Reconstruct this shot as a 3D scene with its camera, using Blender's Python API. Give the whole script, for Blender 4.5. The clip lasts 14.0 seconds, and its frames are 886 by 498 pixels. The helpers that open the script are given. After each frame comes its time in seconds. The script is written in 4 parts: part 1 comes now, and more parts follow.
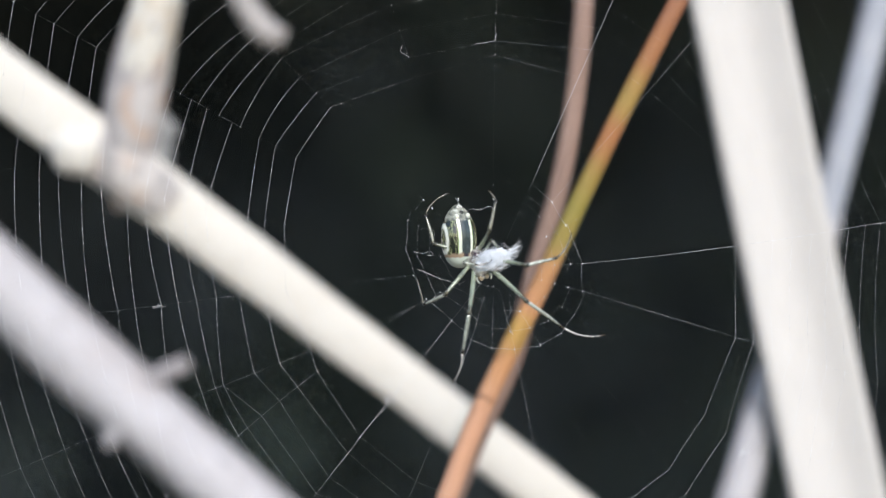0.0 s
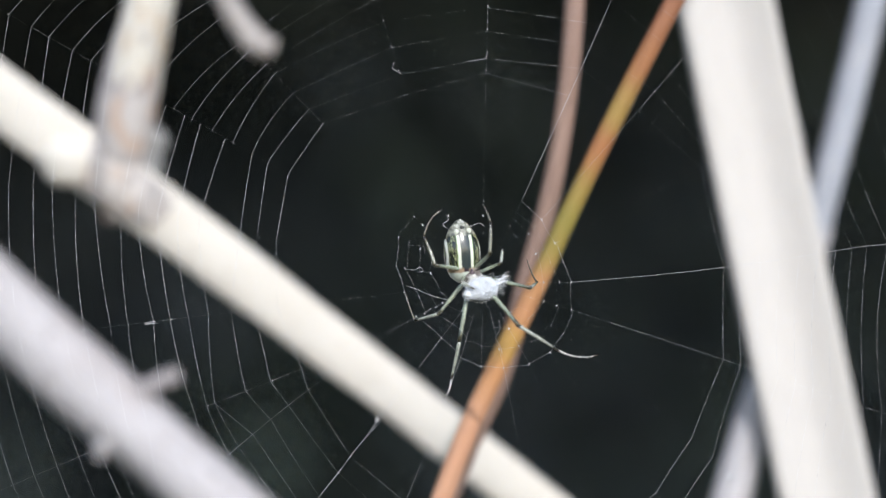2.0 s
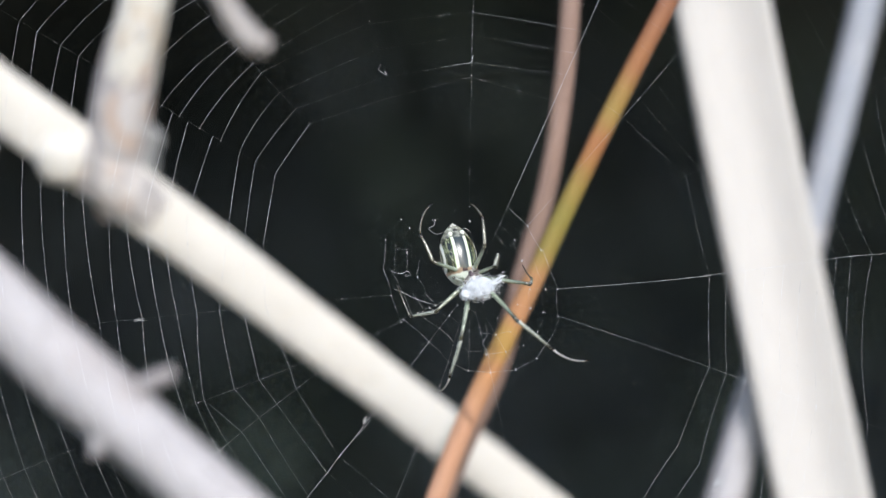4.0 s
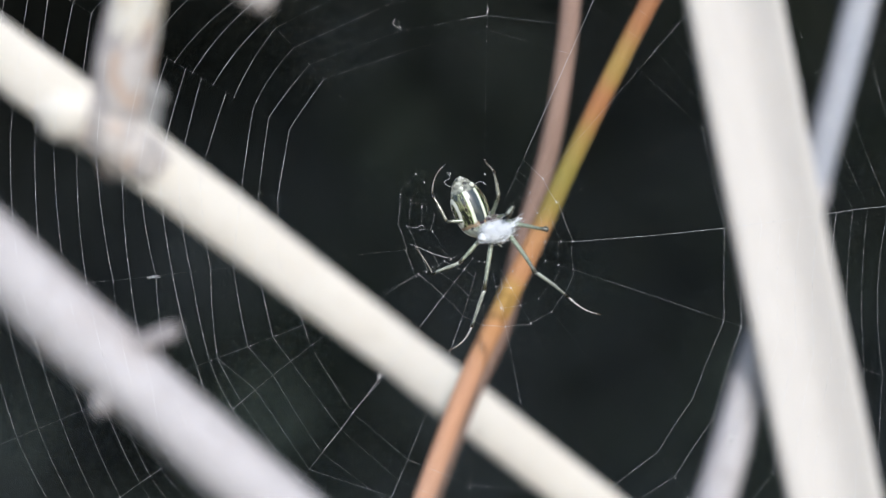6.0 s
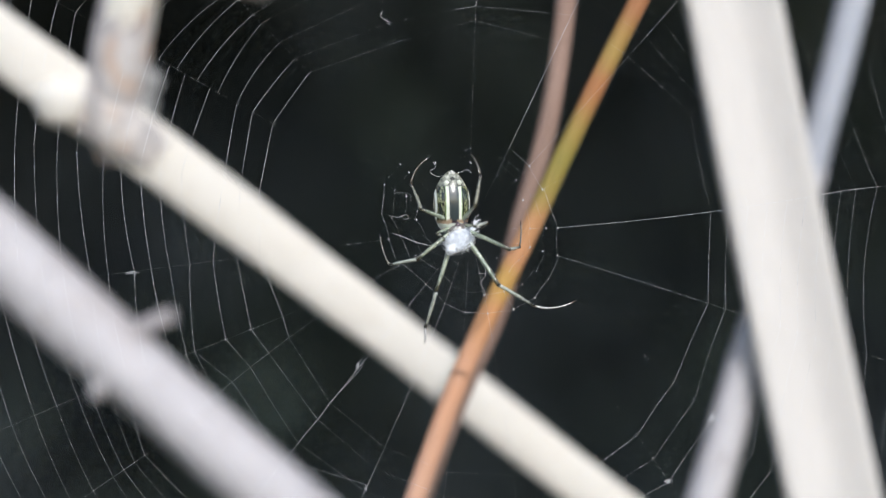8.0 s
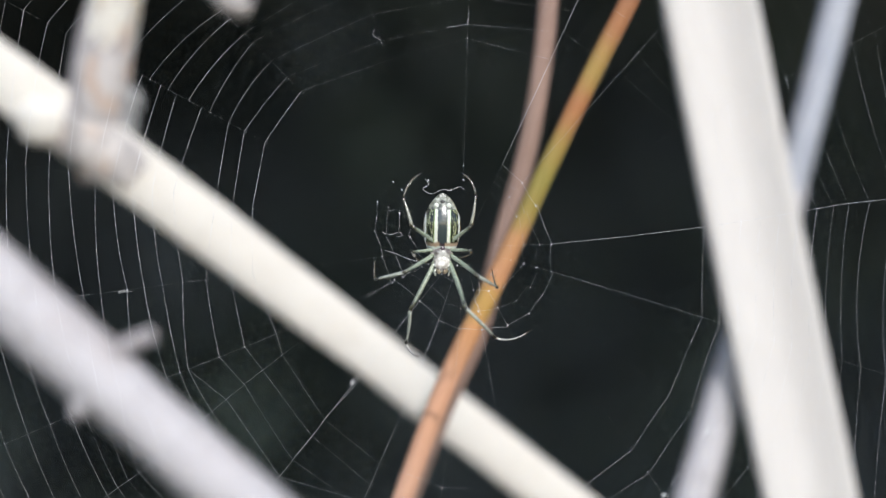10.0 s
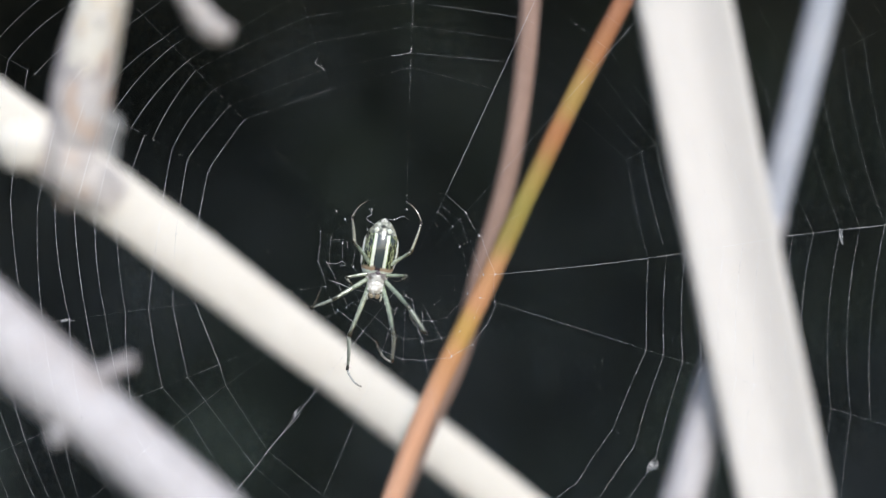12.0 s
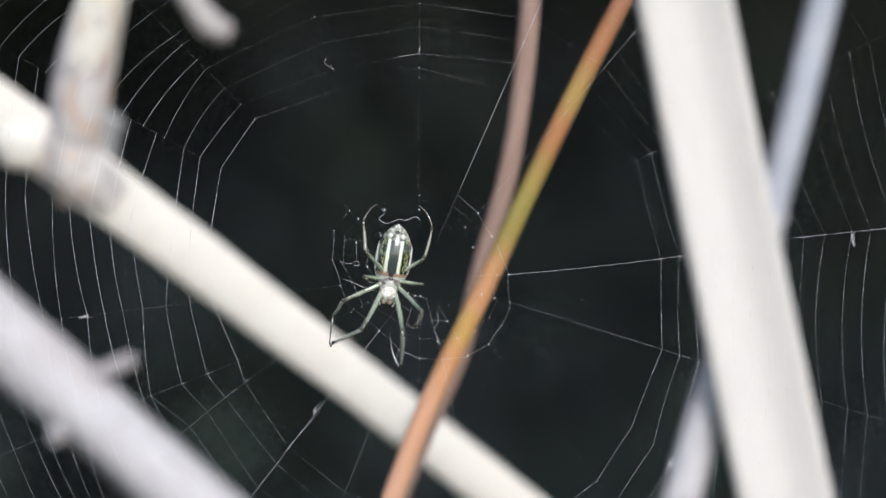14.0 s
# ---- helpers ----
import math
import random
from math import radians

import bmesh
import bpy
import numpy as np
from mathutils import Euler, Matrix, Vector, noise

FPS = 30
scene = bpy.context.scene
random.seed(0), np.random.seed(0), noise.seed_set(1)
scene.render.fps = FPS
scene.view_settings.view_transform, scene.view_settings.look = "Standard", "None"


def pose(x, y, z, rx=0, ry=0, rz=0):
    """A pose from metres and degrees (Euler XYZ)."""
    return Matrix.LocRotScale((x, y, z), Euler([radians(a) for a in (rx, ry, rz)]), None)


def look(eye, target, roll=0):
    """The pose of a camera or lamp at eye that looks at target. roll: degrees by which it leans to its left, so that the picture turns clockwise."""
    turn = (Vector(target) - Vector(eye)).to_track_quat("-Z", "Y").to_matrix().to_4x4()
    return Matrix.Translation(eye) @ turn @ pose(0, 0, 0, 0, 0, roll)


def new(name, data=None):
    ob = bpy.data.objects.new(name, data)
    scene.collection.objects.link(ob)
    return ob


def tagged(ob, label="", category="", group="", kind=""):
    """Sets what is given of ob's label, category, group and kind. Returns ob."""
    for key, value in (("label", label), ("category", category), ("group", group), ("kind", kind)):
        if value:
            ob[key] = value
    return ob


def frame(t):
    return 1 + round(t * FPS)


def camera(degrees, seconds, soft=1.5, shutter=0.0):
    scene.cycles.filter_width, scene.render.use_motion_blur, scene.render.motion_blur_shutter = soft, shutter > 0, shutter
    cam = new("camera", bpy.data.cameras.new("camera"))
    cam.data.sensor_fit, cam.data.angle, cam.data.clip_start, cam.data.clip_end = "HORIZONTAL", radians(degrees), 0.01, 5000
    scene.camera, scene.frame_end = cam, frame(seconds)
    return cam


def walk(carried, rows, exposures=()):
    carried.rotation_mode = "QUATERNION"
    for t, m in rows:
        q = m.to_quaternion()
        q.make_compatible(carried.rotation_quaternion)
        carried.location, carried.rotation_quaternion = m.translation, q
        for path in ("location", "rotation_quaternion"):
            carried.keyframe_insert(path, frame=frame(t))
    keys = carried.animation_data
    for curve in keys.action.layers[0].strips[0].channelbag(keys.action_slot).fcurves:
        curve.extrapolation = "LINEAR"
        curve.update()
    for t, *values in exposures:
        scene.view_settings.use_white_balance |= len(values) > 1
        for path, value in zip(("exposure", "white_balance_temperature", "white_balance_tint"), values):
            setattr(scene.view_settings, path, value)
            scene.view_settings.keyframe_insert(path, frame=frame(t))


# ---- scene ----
H = 0.6          # height of the lens above the ground
MM = 0.001
REACH = 206.6    # lens to web, mm

# ---- camera ----
cam = camera(24.0, 14.0, soft=1.15)
cam.data.dof.use_dof = True
cam.data.dof.focus_distance = (REACH - 0.8) * MM
cam.data.dof.aperture_fstop = 6.8

GAZE = [
    (0, 0.000, -0.000),
    (0.5, -0.100, -0.005),
    (1, -0.180, 0.124),
    (1.5, -0.174, 0.290),
    (2, -0.259, 0.307),
    (2.5, -0.304, 0.406),
    (5, -0.406, -0.011),
    (5.5, -0.317, -0.282),
    (6, -0.297, -0.926),
    (6.5, -0.250, -1.292),
    (7, -0.282, -1.419),
    (7.5, -0.383, -1.409),
    (8, -0.395, -1.336),
    (10.5, -1.156, -0.631),
    (11, -1.374, -0.437),
    (11.5, -1.437, -0.253),
    (12, -1.462, -0.084),
    (12.5, -1.438, -0.068),
    (13, -1.334, -0.104),
    (13.5, -1.344, -0.116),
    (14, -1.459, -0.130),
]
walk(cam, [(t, pose(0, 0, H, 90 + up, 0, turn)) for t, turn, up in GAZE],
     exposures=[(0, 0.24), (2.5, 0.25), (5, 0.26), (6.5, 0.16), (8, 0.17), (10.5, 0.22), (14, 0.21)])

# ---- light ----
SUN_UP, SUN_SIDE = 33.0, 15.5     # elevation; degrees to the right of straight behind the lens
toward = Vector((math.sin(radians(SUN_SIDE)) * math.cos(radians(SUN_UP)),
                 -math.cos(radians(SUN_SIDE)) * math.cos(radians(SUN_UP)), math.sin(radians(SUN_UP))))
world = bpy.data.worlds.new("sky")
scene.world = world
world.use_nodes = True
sky = world.node_tree.nodes.new("ShaderNodeTexSky")
sky.sky_type, sky.sun_disc = "NISHITA", False
sky.sun_elevation, sky.sun_rotation = radians(SUN_UP), math.atan2(toward.x, toward.y)
back = world.node_tree.nodes["Background"]
back.inputs["Strength"].default_value = 0.15
world.node_tree.links.new(sky.outputs[0], back.inputs["Color"])
sun = new("sun", bpy.data.lights.new("sun", "SUN"))
sun.data.energy, sun.data.angle, sun.data.color = 2.3, radians(1.6), (1.0, 0.985, 0.965)
sun.matrix_world = look(toward * 5 + Vector((0, 0.2, H)), (0, 0.2, H))


# ---- materials ----
class Nodes:
    """A short hand for node materials."""

    def __init__(self, name, rough=0.6, metal=0.0, spec=0.5):
        self.mat = bpy.data.materials.new(name)
        self.mat.use_nodes = True
        self.tree = self.mat.node_tree
        self.bsdf = self.tree.nodes["Principled BSDF"]
        self.bsdf.inputs["Roughness"].default_value = rough
        self.bsdf.inputs["Metallic"].default_value = metal
        self.bsdf.inputs["Specular IOR Level"].default_value = spec

    def add(self, kind, **inputs):
        node = self.tree.nodes.new(kind)
        for key, value in inputs.items():
            node.inputs[key.replace("_", " ")].default_value = value
        return node

    def join(self, a, b):
        self.tree.links.new(a, b)

    def coords(self, which="Object", scale=(1, 1, 1)):
        tc = self.add("ShaderNodeTexCoord")
        mp = self.add("ShaderNodeMapping")
        mp.inputs["Scale"].default_value = scale
        self.join(tc.outputs[which], mp.inputs["Vector"])
        return mp.outputs["Vector"]

    def noise(self, vector, scale, detail=4.0, rough=0.55):
        n = self.add("ShaderNodeTexNoise", Scale=scale, Detail=detail, Roughness=rough)
        self.join(vector, n.inputs["Vector"])
        return n.outputs["Fac"]

    def ramp(self, fac, stops, smooth=True):
        r = self.add("ShaderNodeValToRGB")
        r.color_ramp.interpolation = "EASE" if smooth else "LINEAR"
        while len(r.color_ramp.elements) < len(stops):
            r.color_ramp.elements.new(0.5)
        for e, (p, c) in zip(r.color_ramp.elements, stops):
            e.position, e.color = p, (*c, 1)
        self.join(fac, r.inputs["Fac"])
        return r.outputs["Color"]

    def mix(self, fac, a, b, kind="MIX"):
        m = self.tree.nodes.new("ShaderNodeMix")
        m.data_type, m.blend_type = "RGBA", kind
        for sock, value in ((m.inputs[0], fac), (m.inputs[6], a), (m.inputs[7], b)):
            if isinstance(value, (int, float)):
                sock.default_value = value
            elif isinstance(value, tuple):
                sock.default_value = (*value, 1)
            else:
                self.join(value, sock)
        return m.outputs[2]

    def math(self, op, a, b=0.0, clamp=False):
        m = self.tree.nodes.new("ShaderNodeMath")
        m.operation, m.use_clamp = op, clamp
        for sock, value in ((m.inputs[0], a), (m.inputs[1], b)):
            if isinstance(value, (int, float)):
                sock.default_value = value
            else:
                self.join(value, sock)
        return m.outputs[0]

    def colour(self, c):
        if isinstance(c, tuple):
            self.bsdf.inputs["Base Color"].default_value = (*c, 1)
        else:
            self.join(c, self.bsdf.inputs["Base Color"])
        return self

    def bump(self, height, distance, strength=0.6):
        b = self.add("ShaderNodeBump", Distance=distance, Strength=strength)
        self.join(height, b.inputs["Height"])
        self.join(b.outputs[0], self.bsdf.inputs["Normal"])
        return self


def dry_plant(name, light, dark, stain, rough=0.62, speck=0.45):
    """Weathered dead stalk: fibres along its length (UV), blotches and a few stains."""
    n = Nodes(name, rough, spec=0.35)
    fibres = n.noise(n.coords("UV", (26, 0.05, 1)), 3.0, 5)
    blotch = n.noise(n.coords("Object", (1, 1, 1)), 130.0, 4)
    spots = n.noise(n.coords("Object", (1, 1, 1)), 520.0, 3)
    c = n.ramp(fibres, [(0.3, dark), (0.62, light)])
    c = n.mix(n.math("MULTIPLY", n.math("SUBTRACT", blotch, 0.5, True), 2.6, True), c, stain)
    c = n.mix(n.math("MULTIPLY", n.math("SUBTRACT", spots, 0.6, True), 2.5, True), c, tuple(speck * v for v in stain))
    n.colour(c)
    return n.bump(fibres, 0.00035).mat


M_STRAW = dry_plant("straw", (0.80, 0.765, 0.71), (0.72, 0.675, 0.605), (0.73, 0.675, 0.60), speck=0.8)
M_STEM = dry_plant("pale_stem", (0.725, 0.695, 0.67), (0.665, 0.635, 0.61), (0.70, 0.675, 0.66), speck=0.96)
M_GREY = dry_plant("grey_bark", (0.63, 0.61, 0.64), (0.48, 0.46, 0.485), (0.47, 0.41, 0.40), 0.75)
# the blue of skylit shade is painted into this stem colour
M_BLUE = dry_plant("blue_grey_stem", (0.55, 0.575, 0.65), (0.34, 0.365, 0.43), (0.70, 0.68, 0.70), 0.6, 0.8)


def peeling(name, light, grey, rust, turn):
    """Papery leaf sheath: pale where whole, grey where weathered, rusty where it has split."""
    n = Nodes(name, 0.75, spec=0.3)
    v = n.coords("Object", (1, 1, 0.55))
    fibres = n.noise(n.coords("UV", (20, 0.08, 1)), 3.0, 5)
    c = n.ramp(n.noise(v, 230.0, 4, 0.6), [(0.40 + turn, grey), (0.52 + turn, light)])
    c = n.mix(n.ramp(n.noise(v, 330.0, 3), [(0.50, (0, 0, 0)), (0.62, (1, 1, 1))]), c, rust)
    c = n.mix(n.ramp(n.noise(v, 700.0, 4), [(0.58, (0, 0, 0)), (0.68, (0.8, 0.8, 0.8))]), c, tuple(0.72 * g for g in grey))
    n.colour(n.mix(0.25, c, n.ramp(fibres, [(0.3, (0.6, 0.6, 0.6)), (0.7, (1.1, 1.1, 1.1))]), "MULTIPLY"))
    return n.bump(fibres, 0.0004).mat


M_SHEATH = peeling("sheath", (0.66, 0.62, 0.61), (0.50, 0.465, 0.47), (0.62, 0.49, 0.42), 0.03)
# grey here also paints the side shoot's shadow on the stalk
M_COLLAR = peeling("collar", (0.68, 0.63, 0.60), (0.45, 0.42, 0.415), (0.58, 0.48, 0.42), 0.03)
M_BUD = dry_plant("dry_bud", (0.38, 0.385, 0.39), (0.29, 0.295, 0.30), (0.33, 0.32, 0.31), 0.8, 0.7)
M_SPUR = dry_plant("spur_bark", (0.50, 0.48, 0.50), (0.38, 0.36, 0.38), (0.40, 0.35, 0.35), 0.75)
M_TWIG = dry_plant("old_twig", (0.53, 0.50, 0.49), (0.38, 0.35, 0.34), (0.36, 0.29, 0.26), 0.75)
M_PAPER = dry_plant("paper_sheath", (0.765, 0.74, 0.715), (0.68, 0.655, 0.635), (0.69, 0.66, 0.635))
# paler colour for the sunlit lower stretch of the blue-grey stem
M_LILAC = dry_plant("lilac_sunlit", (0.70, 0.685, 0.72), (0.52, 0.50, 0.54), (0.58, 0.53, 0.53))
M_SHOOT = peeling("shoot_skin", (0.84, 0.80, 0.73), (0.76, 0.71, 0.66), (0.74, 0.64, 0.53), -0.03)
M_PINK = dry_plant("pink_grass", (0.42, 0.285, 0.235), (0.32, 0.205, 0.165), (0.355, 0.23, 0.19), 0.55)


def ripening_grass():
    """A grass stalk that turns from orange through a green-yellow stretch and back."""
    n = Nodes("orange_grass", 0.45, spec=0.4)
    uv = n.coords("UV", (1, 1, 1))
    sep = n.add("ShaderNodeSeparateXYZ")
    n.join(uv, sep.inputs[0])
    along = n.math("ADD", sep.outputs["Y"], n.math("MULTIPLY", n.math("SUBTRACT", n.noise(n.coords("Object"), 160.0), 0.5), 5.0))
    span = n.math("DIVIDE", n.math("SUBTRACT", along, 115.0), 75.0, True)
    orange, ochre, olive, gold = (0.43, 0.19, 0.085), (0.43, 0.28, 0.085), (0.34, 0.275, 0.07), (0.60, 0.36, 0.11)
    c = n.ramp(span, [(0.0, (0.38, 0.165, 0.09)), (0.10, orange), (0.165, ochre), (0.225, (0.46, 0.20, 0.085)), (0.29, (0.38, 0.27, 0.075)), (0.34, olive), (0.38, (0.36, 0.275, 0.075)),
                      (0.435, (0.58, 0.30, 0.14)), (0.485, (0.64, 0.32, 0.16)), (0.53, gold), (0.565, (0.68, 0.34, 0.16)), (0.66, (0.76, 0.41, 0.26)), (1.0, (0.76, 0.49, 0.38))])
    fibres = n.noise(n.coords("UV", (20, 0.06, 1)), 3.0)
    n.colour(n.mix(0.35, c, n.ramp(fibres, [(0.3, (0.62, 0.62, 0.62)), (0.7, (1.06, 1.06, 1.06))]), "MULTIPLY"))
    return n.bump(fibres, 0.0002).mat


M_ORANGE = ripening_grass()


def silk(name, grey, rough, thin):
    n = Nodes(name, rough, spec=0.5)
    # noise darkens the colour in stretches, leaving painted glints between; thin sets how far
    c = n.ramp(n.noise(n.coords("Object"), 420.0, 5, 0.7), [(0.32, tuple(thin * v for v in grey)), (0.54, grey)])
    n.colour(n.mix(1.0, c, n.ramp(n.noise(n.coords("Object"), 2600.0, 2), [(0.30, (thin, thin, thin)), (0.46, (1, 1, 1))]), "MULTIPLY"))
    return n.mat


M_SILK = silk("silk", (0.76, 0.775, 0.81), 0.35, 0.5)
M_WRAP = silk("wrapping_silk", (0.90, 0.94, 1.0), 0.25, 0.9)


def abdomen_skin():
    """Slate middle band, two cream-green stripes, olive flanks with yellow veins, silvery rim, copper reflection
    painted at the waist.
    """
    n = Nodes("abdomen_skin", 0.24, spec=0.8)
    n.bsdf.inputs["Coat Weight"].default_value = 0.7
    n.bsdf.inputs["Coat Roughness"].default_value = 0.12
    v = n.coords("Object", (1000, 1000, 1000))
    sep = n.add("ShaderNodeSeparateXYZ")
    n.join(v, sep.inputs[0])
    wob = n.math("MULTIPLY", n.math("SUBTRACT", n.noise(v, 1.3, 3), 0.5), 0.5)
    x = n.math("ABSOLUTE", n.math("ADD", sep.outputs["X"], n.math("MULTIPLY", wob, 0.35)))
    z = n.math("ADD", sep.outputs["Z"], wob)
    veins = n.ramp(n.noise(n.coords("Object", (2800, 2800, 520)), 1.0, 4),
                   [(0.47, (0.022, 0.028, 0.020)), (0.52, (0.10, 0.115, 0.05)), (0.55, (0.42, 0.45, 0.25)), (0.58, (0.028, 0.032, 0.025))])
    half = n.math("DIVIDE", x, 2.0)
    band = n.ramp(half, [(0.0, (0.045, 0.060, 0.062)), (0.225, (0.042, 0.058, 0.062)), (0.25, (0.84, 0.89, 0.74)),
                         (0.365, (0.88, 0.91, 0.82)), (0.39, (0.38, 0.52, 0.18)), (0.42, (0.03, 0.04, 0.02))], False)
    flank = n.ramp(half, [(0.43, (0, 0, 0)), (0.46, (1, 1, 1))], False)
    c = n.mix(flank, band, veins)
    rim = n.ramp(half, [(0.77, (0, 0, 0)), (0.80, (1, 1, 1)), (0.85, (1, 1, 1)), (0.885, (0, 0, 0))])
    c = n.mix(rim, c, (0.88, 0.91, 0.83))
    tail = n.ramp(n.math("DIVIDE", z, 6.0), [(0.55, (0, 0, 0)), (0.59, (1, 1, 1))])
    c = n.mix(tail, c, n.ramp(n.noise(v, 2.2, 4), [(0.36, (0.10, 0.11, 0.09)), (0.55, (0.32, 0.33, 0.27)), (0.7, (0.65, 0.67, 0.58))]))
    # copper reflection painted into the skin on both sides of a dark middle
    waist = n.ramp(n.math("DIVIDE", n.math("ADD", z, 2.0), 4.0), [(0.50, (1, 1, 1)), (0.58, (0, 0, 0))])
    c = n.mix(waist, c, n.mix(n.ramp(half, [(0.10, (0, 0, 0)), (0.16, (1, 1, 1))]), (0.05, 0.03, 0.04), (0.40, 0.29, 0.20)))
    low = n.ramp(n.math("DIVIDE", n.math("ADD", z, 2.0), 4.0), [(0.42, (1, 1, 1)), (0.47, (0, 0, 0))])
    c = n.mix(low, c, (0.66, 0.72, 0.64))
    n.colour(c)
    return n.bump(n.noise(v, 5.0, 4), 0.00004, 0.5).mat


M_ABDOMEN = abdomen_skin()


def shell(name, light, dark, rough=0.3, scale=1500.0):
    n = Nodes(name, rough, spec=0.6)
    f = n.noise(n.coords("Object"), scale, 4)
    n.colour(n.ramp(f, [(0.35, dark), (0.65, light)]))
    return n.bump(f, 0.00003, 0.5).mat


M_HEAD = shell("head_shell", (0.64, 0.64, 0.60), (0.16, 0.14, 0.13), 0.2, 1100.0)
M_MOUTH = shell("mouth", (0.56, 0.48, 0.36), (0.33, 0.27, 0.19), 0.35)
M_SPOT = shell("pale_spot", (0.85, 0.88, 0.78), (0.75, 0.78, 0.66), 0.3)
M_PLATE = shell("breast_shell", (0.88, 0.88, 0.84), (0.46, 0.42, 0.36), 0.18, 1900.0)
M_MARK = shell("head_mark", (0.20, 0.15, 0.17), (0.05, 0.035, 0.045), 0.2, 2500.0)
M_DARKSPOT = shell("dark_spot", (0.05, 0.05, 0.045), (0.025, 0.025, 0.02), 0.3)


def leg_skin(name, base, end):
    """Green translucent leg, brown towards its joints."""
    n = Nodes(name, 0.24, spec=1.0)
    n.bsdf.inputs["Coat Weight"].default_value = 1.0
    n.bsdf.inputs["Coat Roughness"].default_value = 0.2
    sep = n.add("ShaderNodeSeparateXYZ")
    n.join(n.coords("Generated"), sep.inputs[0])
    f = n.math("ADD", sep.outputs["Z"], n.math("MULTIPLY", n.math("SUBTRACT", n.noise(n.coords("Object"), 1800.0), 0.5), 0.12))
    c = n.ramp(f, [(0.0, end), (0.07, tuple(1.1 * v for v in base)), (0.5, base), (0.80, tuple(0.75 * v for v in base)), (0.92, end), (1.0, end)])
    grain = n.ramp(n.noise(n.coords("Object"), 5000.0, 3), [(0.38, (0.68, 0.68, 0.68)), (0.62, (1.12, 1.12, 1.12))])
    n.colour(n.mix(1.0, c, grain, "MULTIPLY"))
    return n.mat


M_FEMUR = leg_skin("leg_green", (0.32, 0.375, 0.28), (0.08, 0.08, 0.055))
M_TIBIA = leg_skin("leg_olive", (0.45, 0.49, 0.43), (0.05, 0.045, 0.04))
M_HINDLEG = leg_skin("hind_leg_olive", (0.26, 0.255, 0.19), (0.05, 0.04, 0.03))
M_PALEFOOT = leg_skin("leg_pale", (0.60, 0.60, 0.58), (0.14, 0.10, 0.07))
M_FOOT = leg_skin("leg_brown", (0.16, 0.145, 0.115), (0.03, 0.025, 0.02))


def leafage(name, light, dark):
    n = Nodes(name, 0.6, spec=0.25)
    g = n.add("ShaderNodeNewGeometry")
    c = n.ramp(g.outputs["Random Per Island"], [(0.0, dark), (0.7, light), (1.0, tuple(1.4 * v for v in light))])
    c = n.mix(0.5, c, n.ramp(n.noise(n.coords("Object"), 60.0, 4), [(0.3, (0.5, 0.5, 0.5)), (0.7, (1, 1, 1))]), "MULTIPLY")
    return n.colour(c).mat


# blue cast and paleness of skylit shade are painted into this inner leaf
M_LEAF = leafage("skylit_leaf", (0.150, 0.180, 0.207), (0.050, 0.063, 0.080))
M_GREENLEAF = leafage("green_leaf", (0.122, 0.160, 0.148), (0.045, 0.062, 0.056))
M_HEDGE = leafage("hedge_outside_leaf", (0.050, 0.085, 0.028), (0.022, 0.036, 0.014))
M_LITTER = leafage("dead_leaf", (0.12, 0.09, 0.06), (0.05, 0.04, 0.03))


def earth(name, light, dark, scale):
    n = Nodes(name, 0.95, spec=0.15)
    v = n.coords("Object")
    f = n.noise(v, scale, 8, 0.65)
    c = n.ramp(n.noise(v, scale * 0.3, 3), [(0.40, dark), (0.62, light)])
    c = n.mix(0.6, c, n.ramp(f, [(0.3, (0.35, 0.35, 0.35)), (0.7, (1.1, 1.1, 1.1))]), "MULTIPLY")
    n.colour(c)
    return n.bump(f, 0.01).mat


M_GROUND = earth("ground_soil", (0.11, 0.10, 0.06), (0.05, 0.055, 0.03), 30.0)
# the blue cast of skylit shade is put into the bank's colour
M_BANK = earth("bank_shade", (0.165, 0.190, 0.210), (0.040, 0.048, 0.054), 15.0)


# ---- shaping helpers ----
def part(name, bm, material, parent=None, label="", smooth=True):
    """Links a bmesh as one mesh object, under its thing if there is one."""
    me = bpy.data.meshes.new(name)
    bm.to_mesh(me)
    bm.free()
    me.materials.append(material)
    if smooth:
        me.shade_smooth()
    ob = new(name, me)
    ob.parent = parent
    if label:
        ob["label"] = label
    return ob


def spline(points, steps):
    """A smooth curve through the points, steps pieces to each span; spans may differ in length."""
    p = [Vector(q) for q in points]
    h = [max((b - a).length, 1e-9) for a, b in zip(p, p[1:])]
    slope = [(b - a) / d for a, b, d in zip(p, p[1:], h)]
    bend = [slope[0]] + [(slope[i - 1] * h[i] + slope[i] * h[i - 1]) / (h[i - 1] + h[i]) for i in range(1, len(h))] + [slope[-1]]
    out = []
    for i, d in enumerate(h):
        for k in range(steps):
            u = k / steps
            out.append(p[i] * (2 * u ** 3 - 3 * u * u + 1) + bend[i] * d * (u ** 3 - 2 * u * u + u)
                       + p[i + 1] * (3 * u * u - 2 * u ** 3) + bend[i + 1] * d * (u ** 3 - u * u))
    return out + [p[-1]]


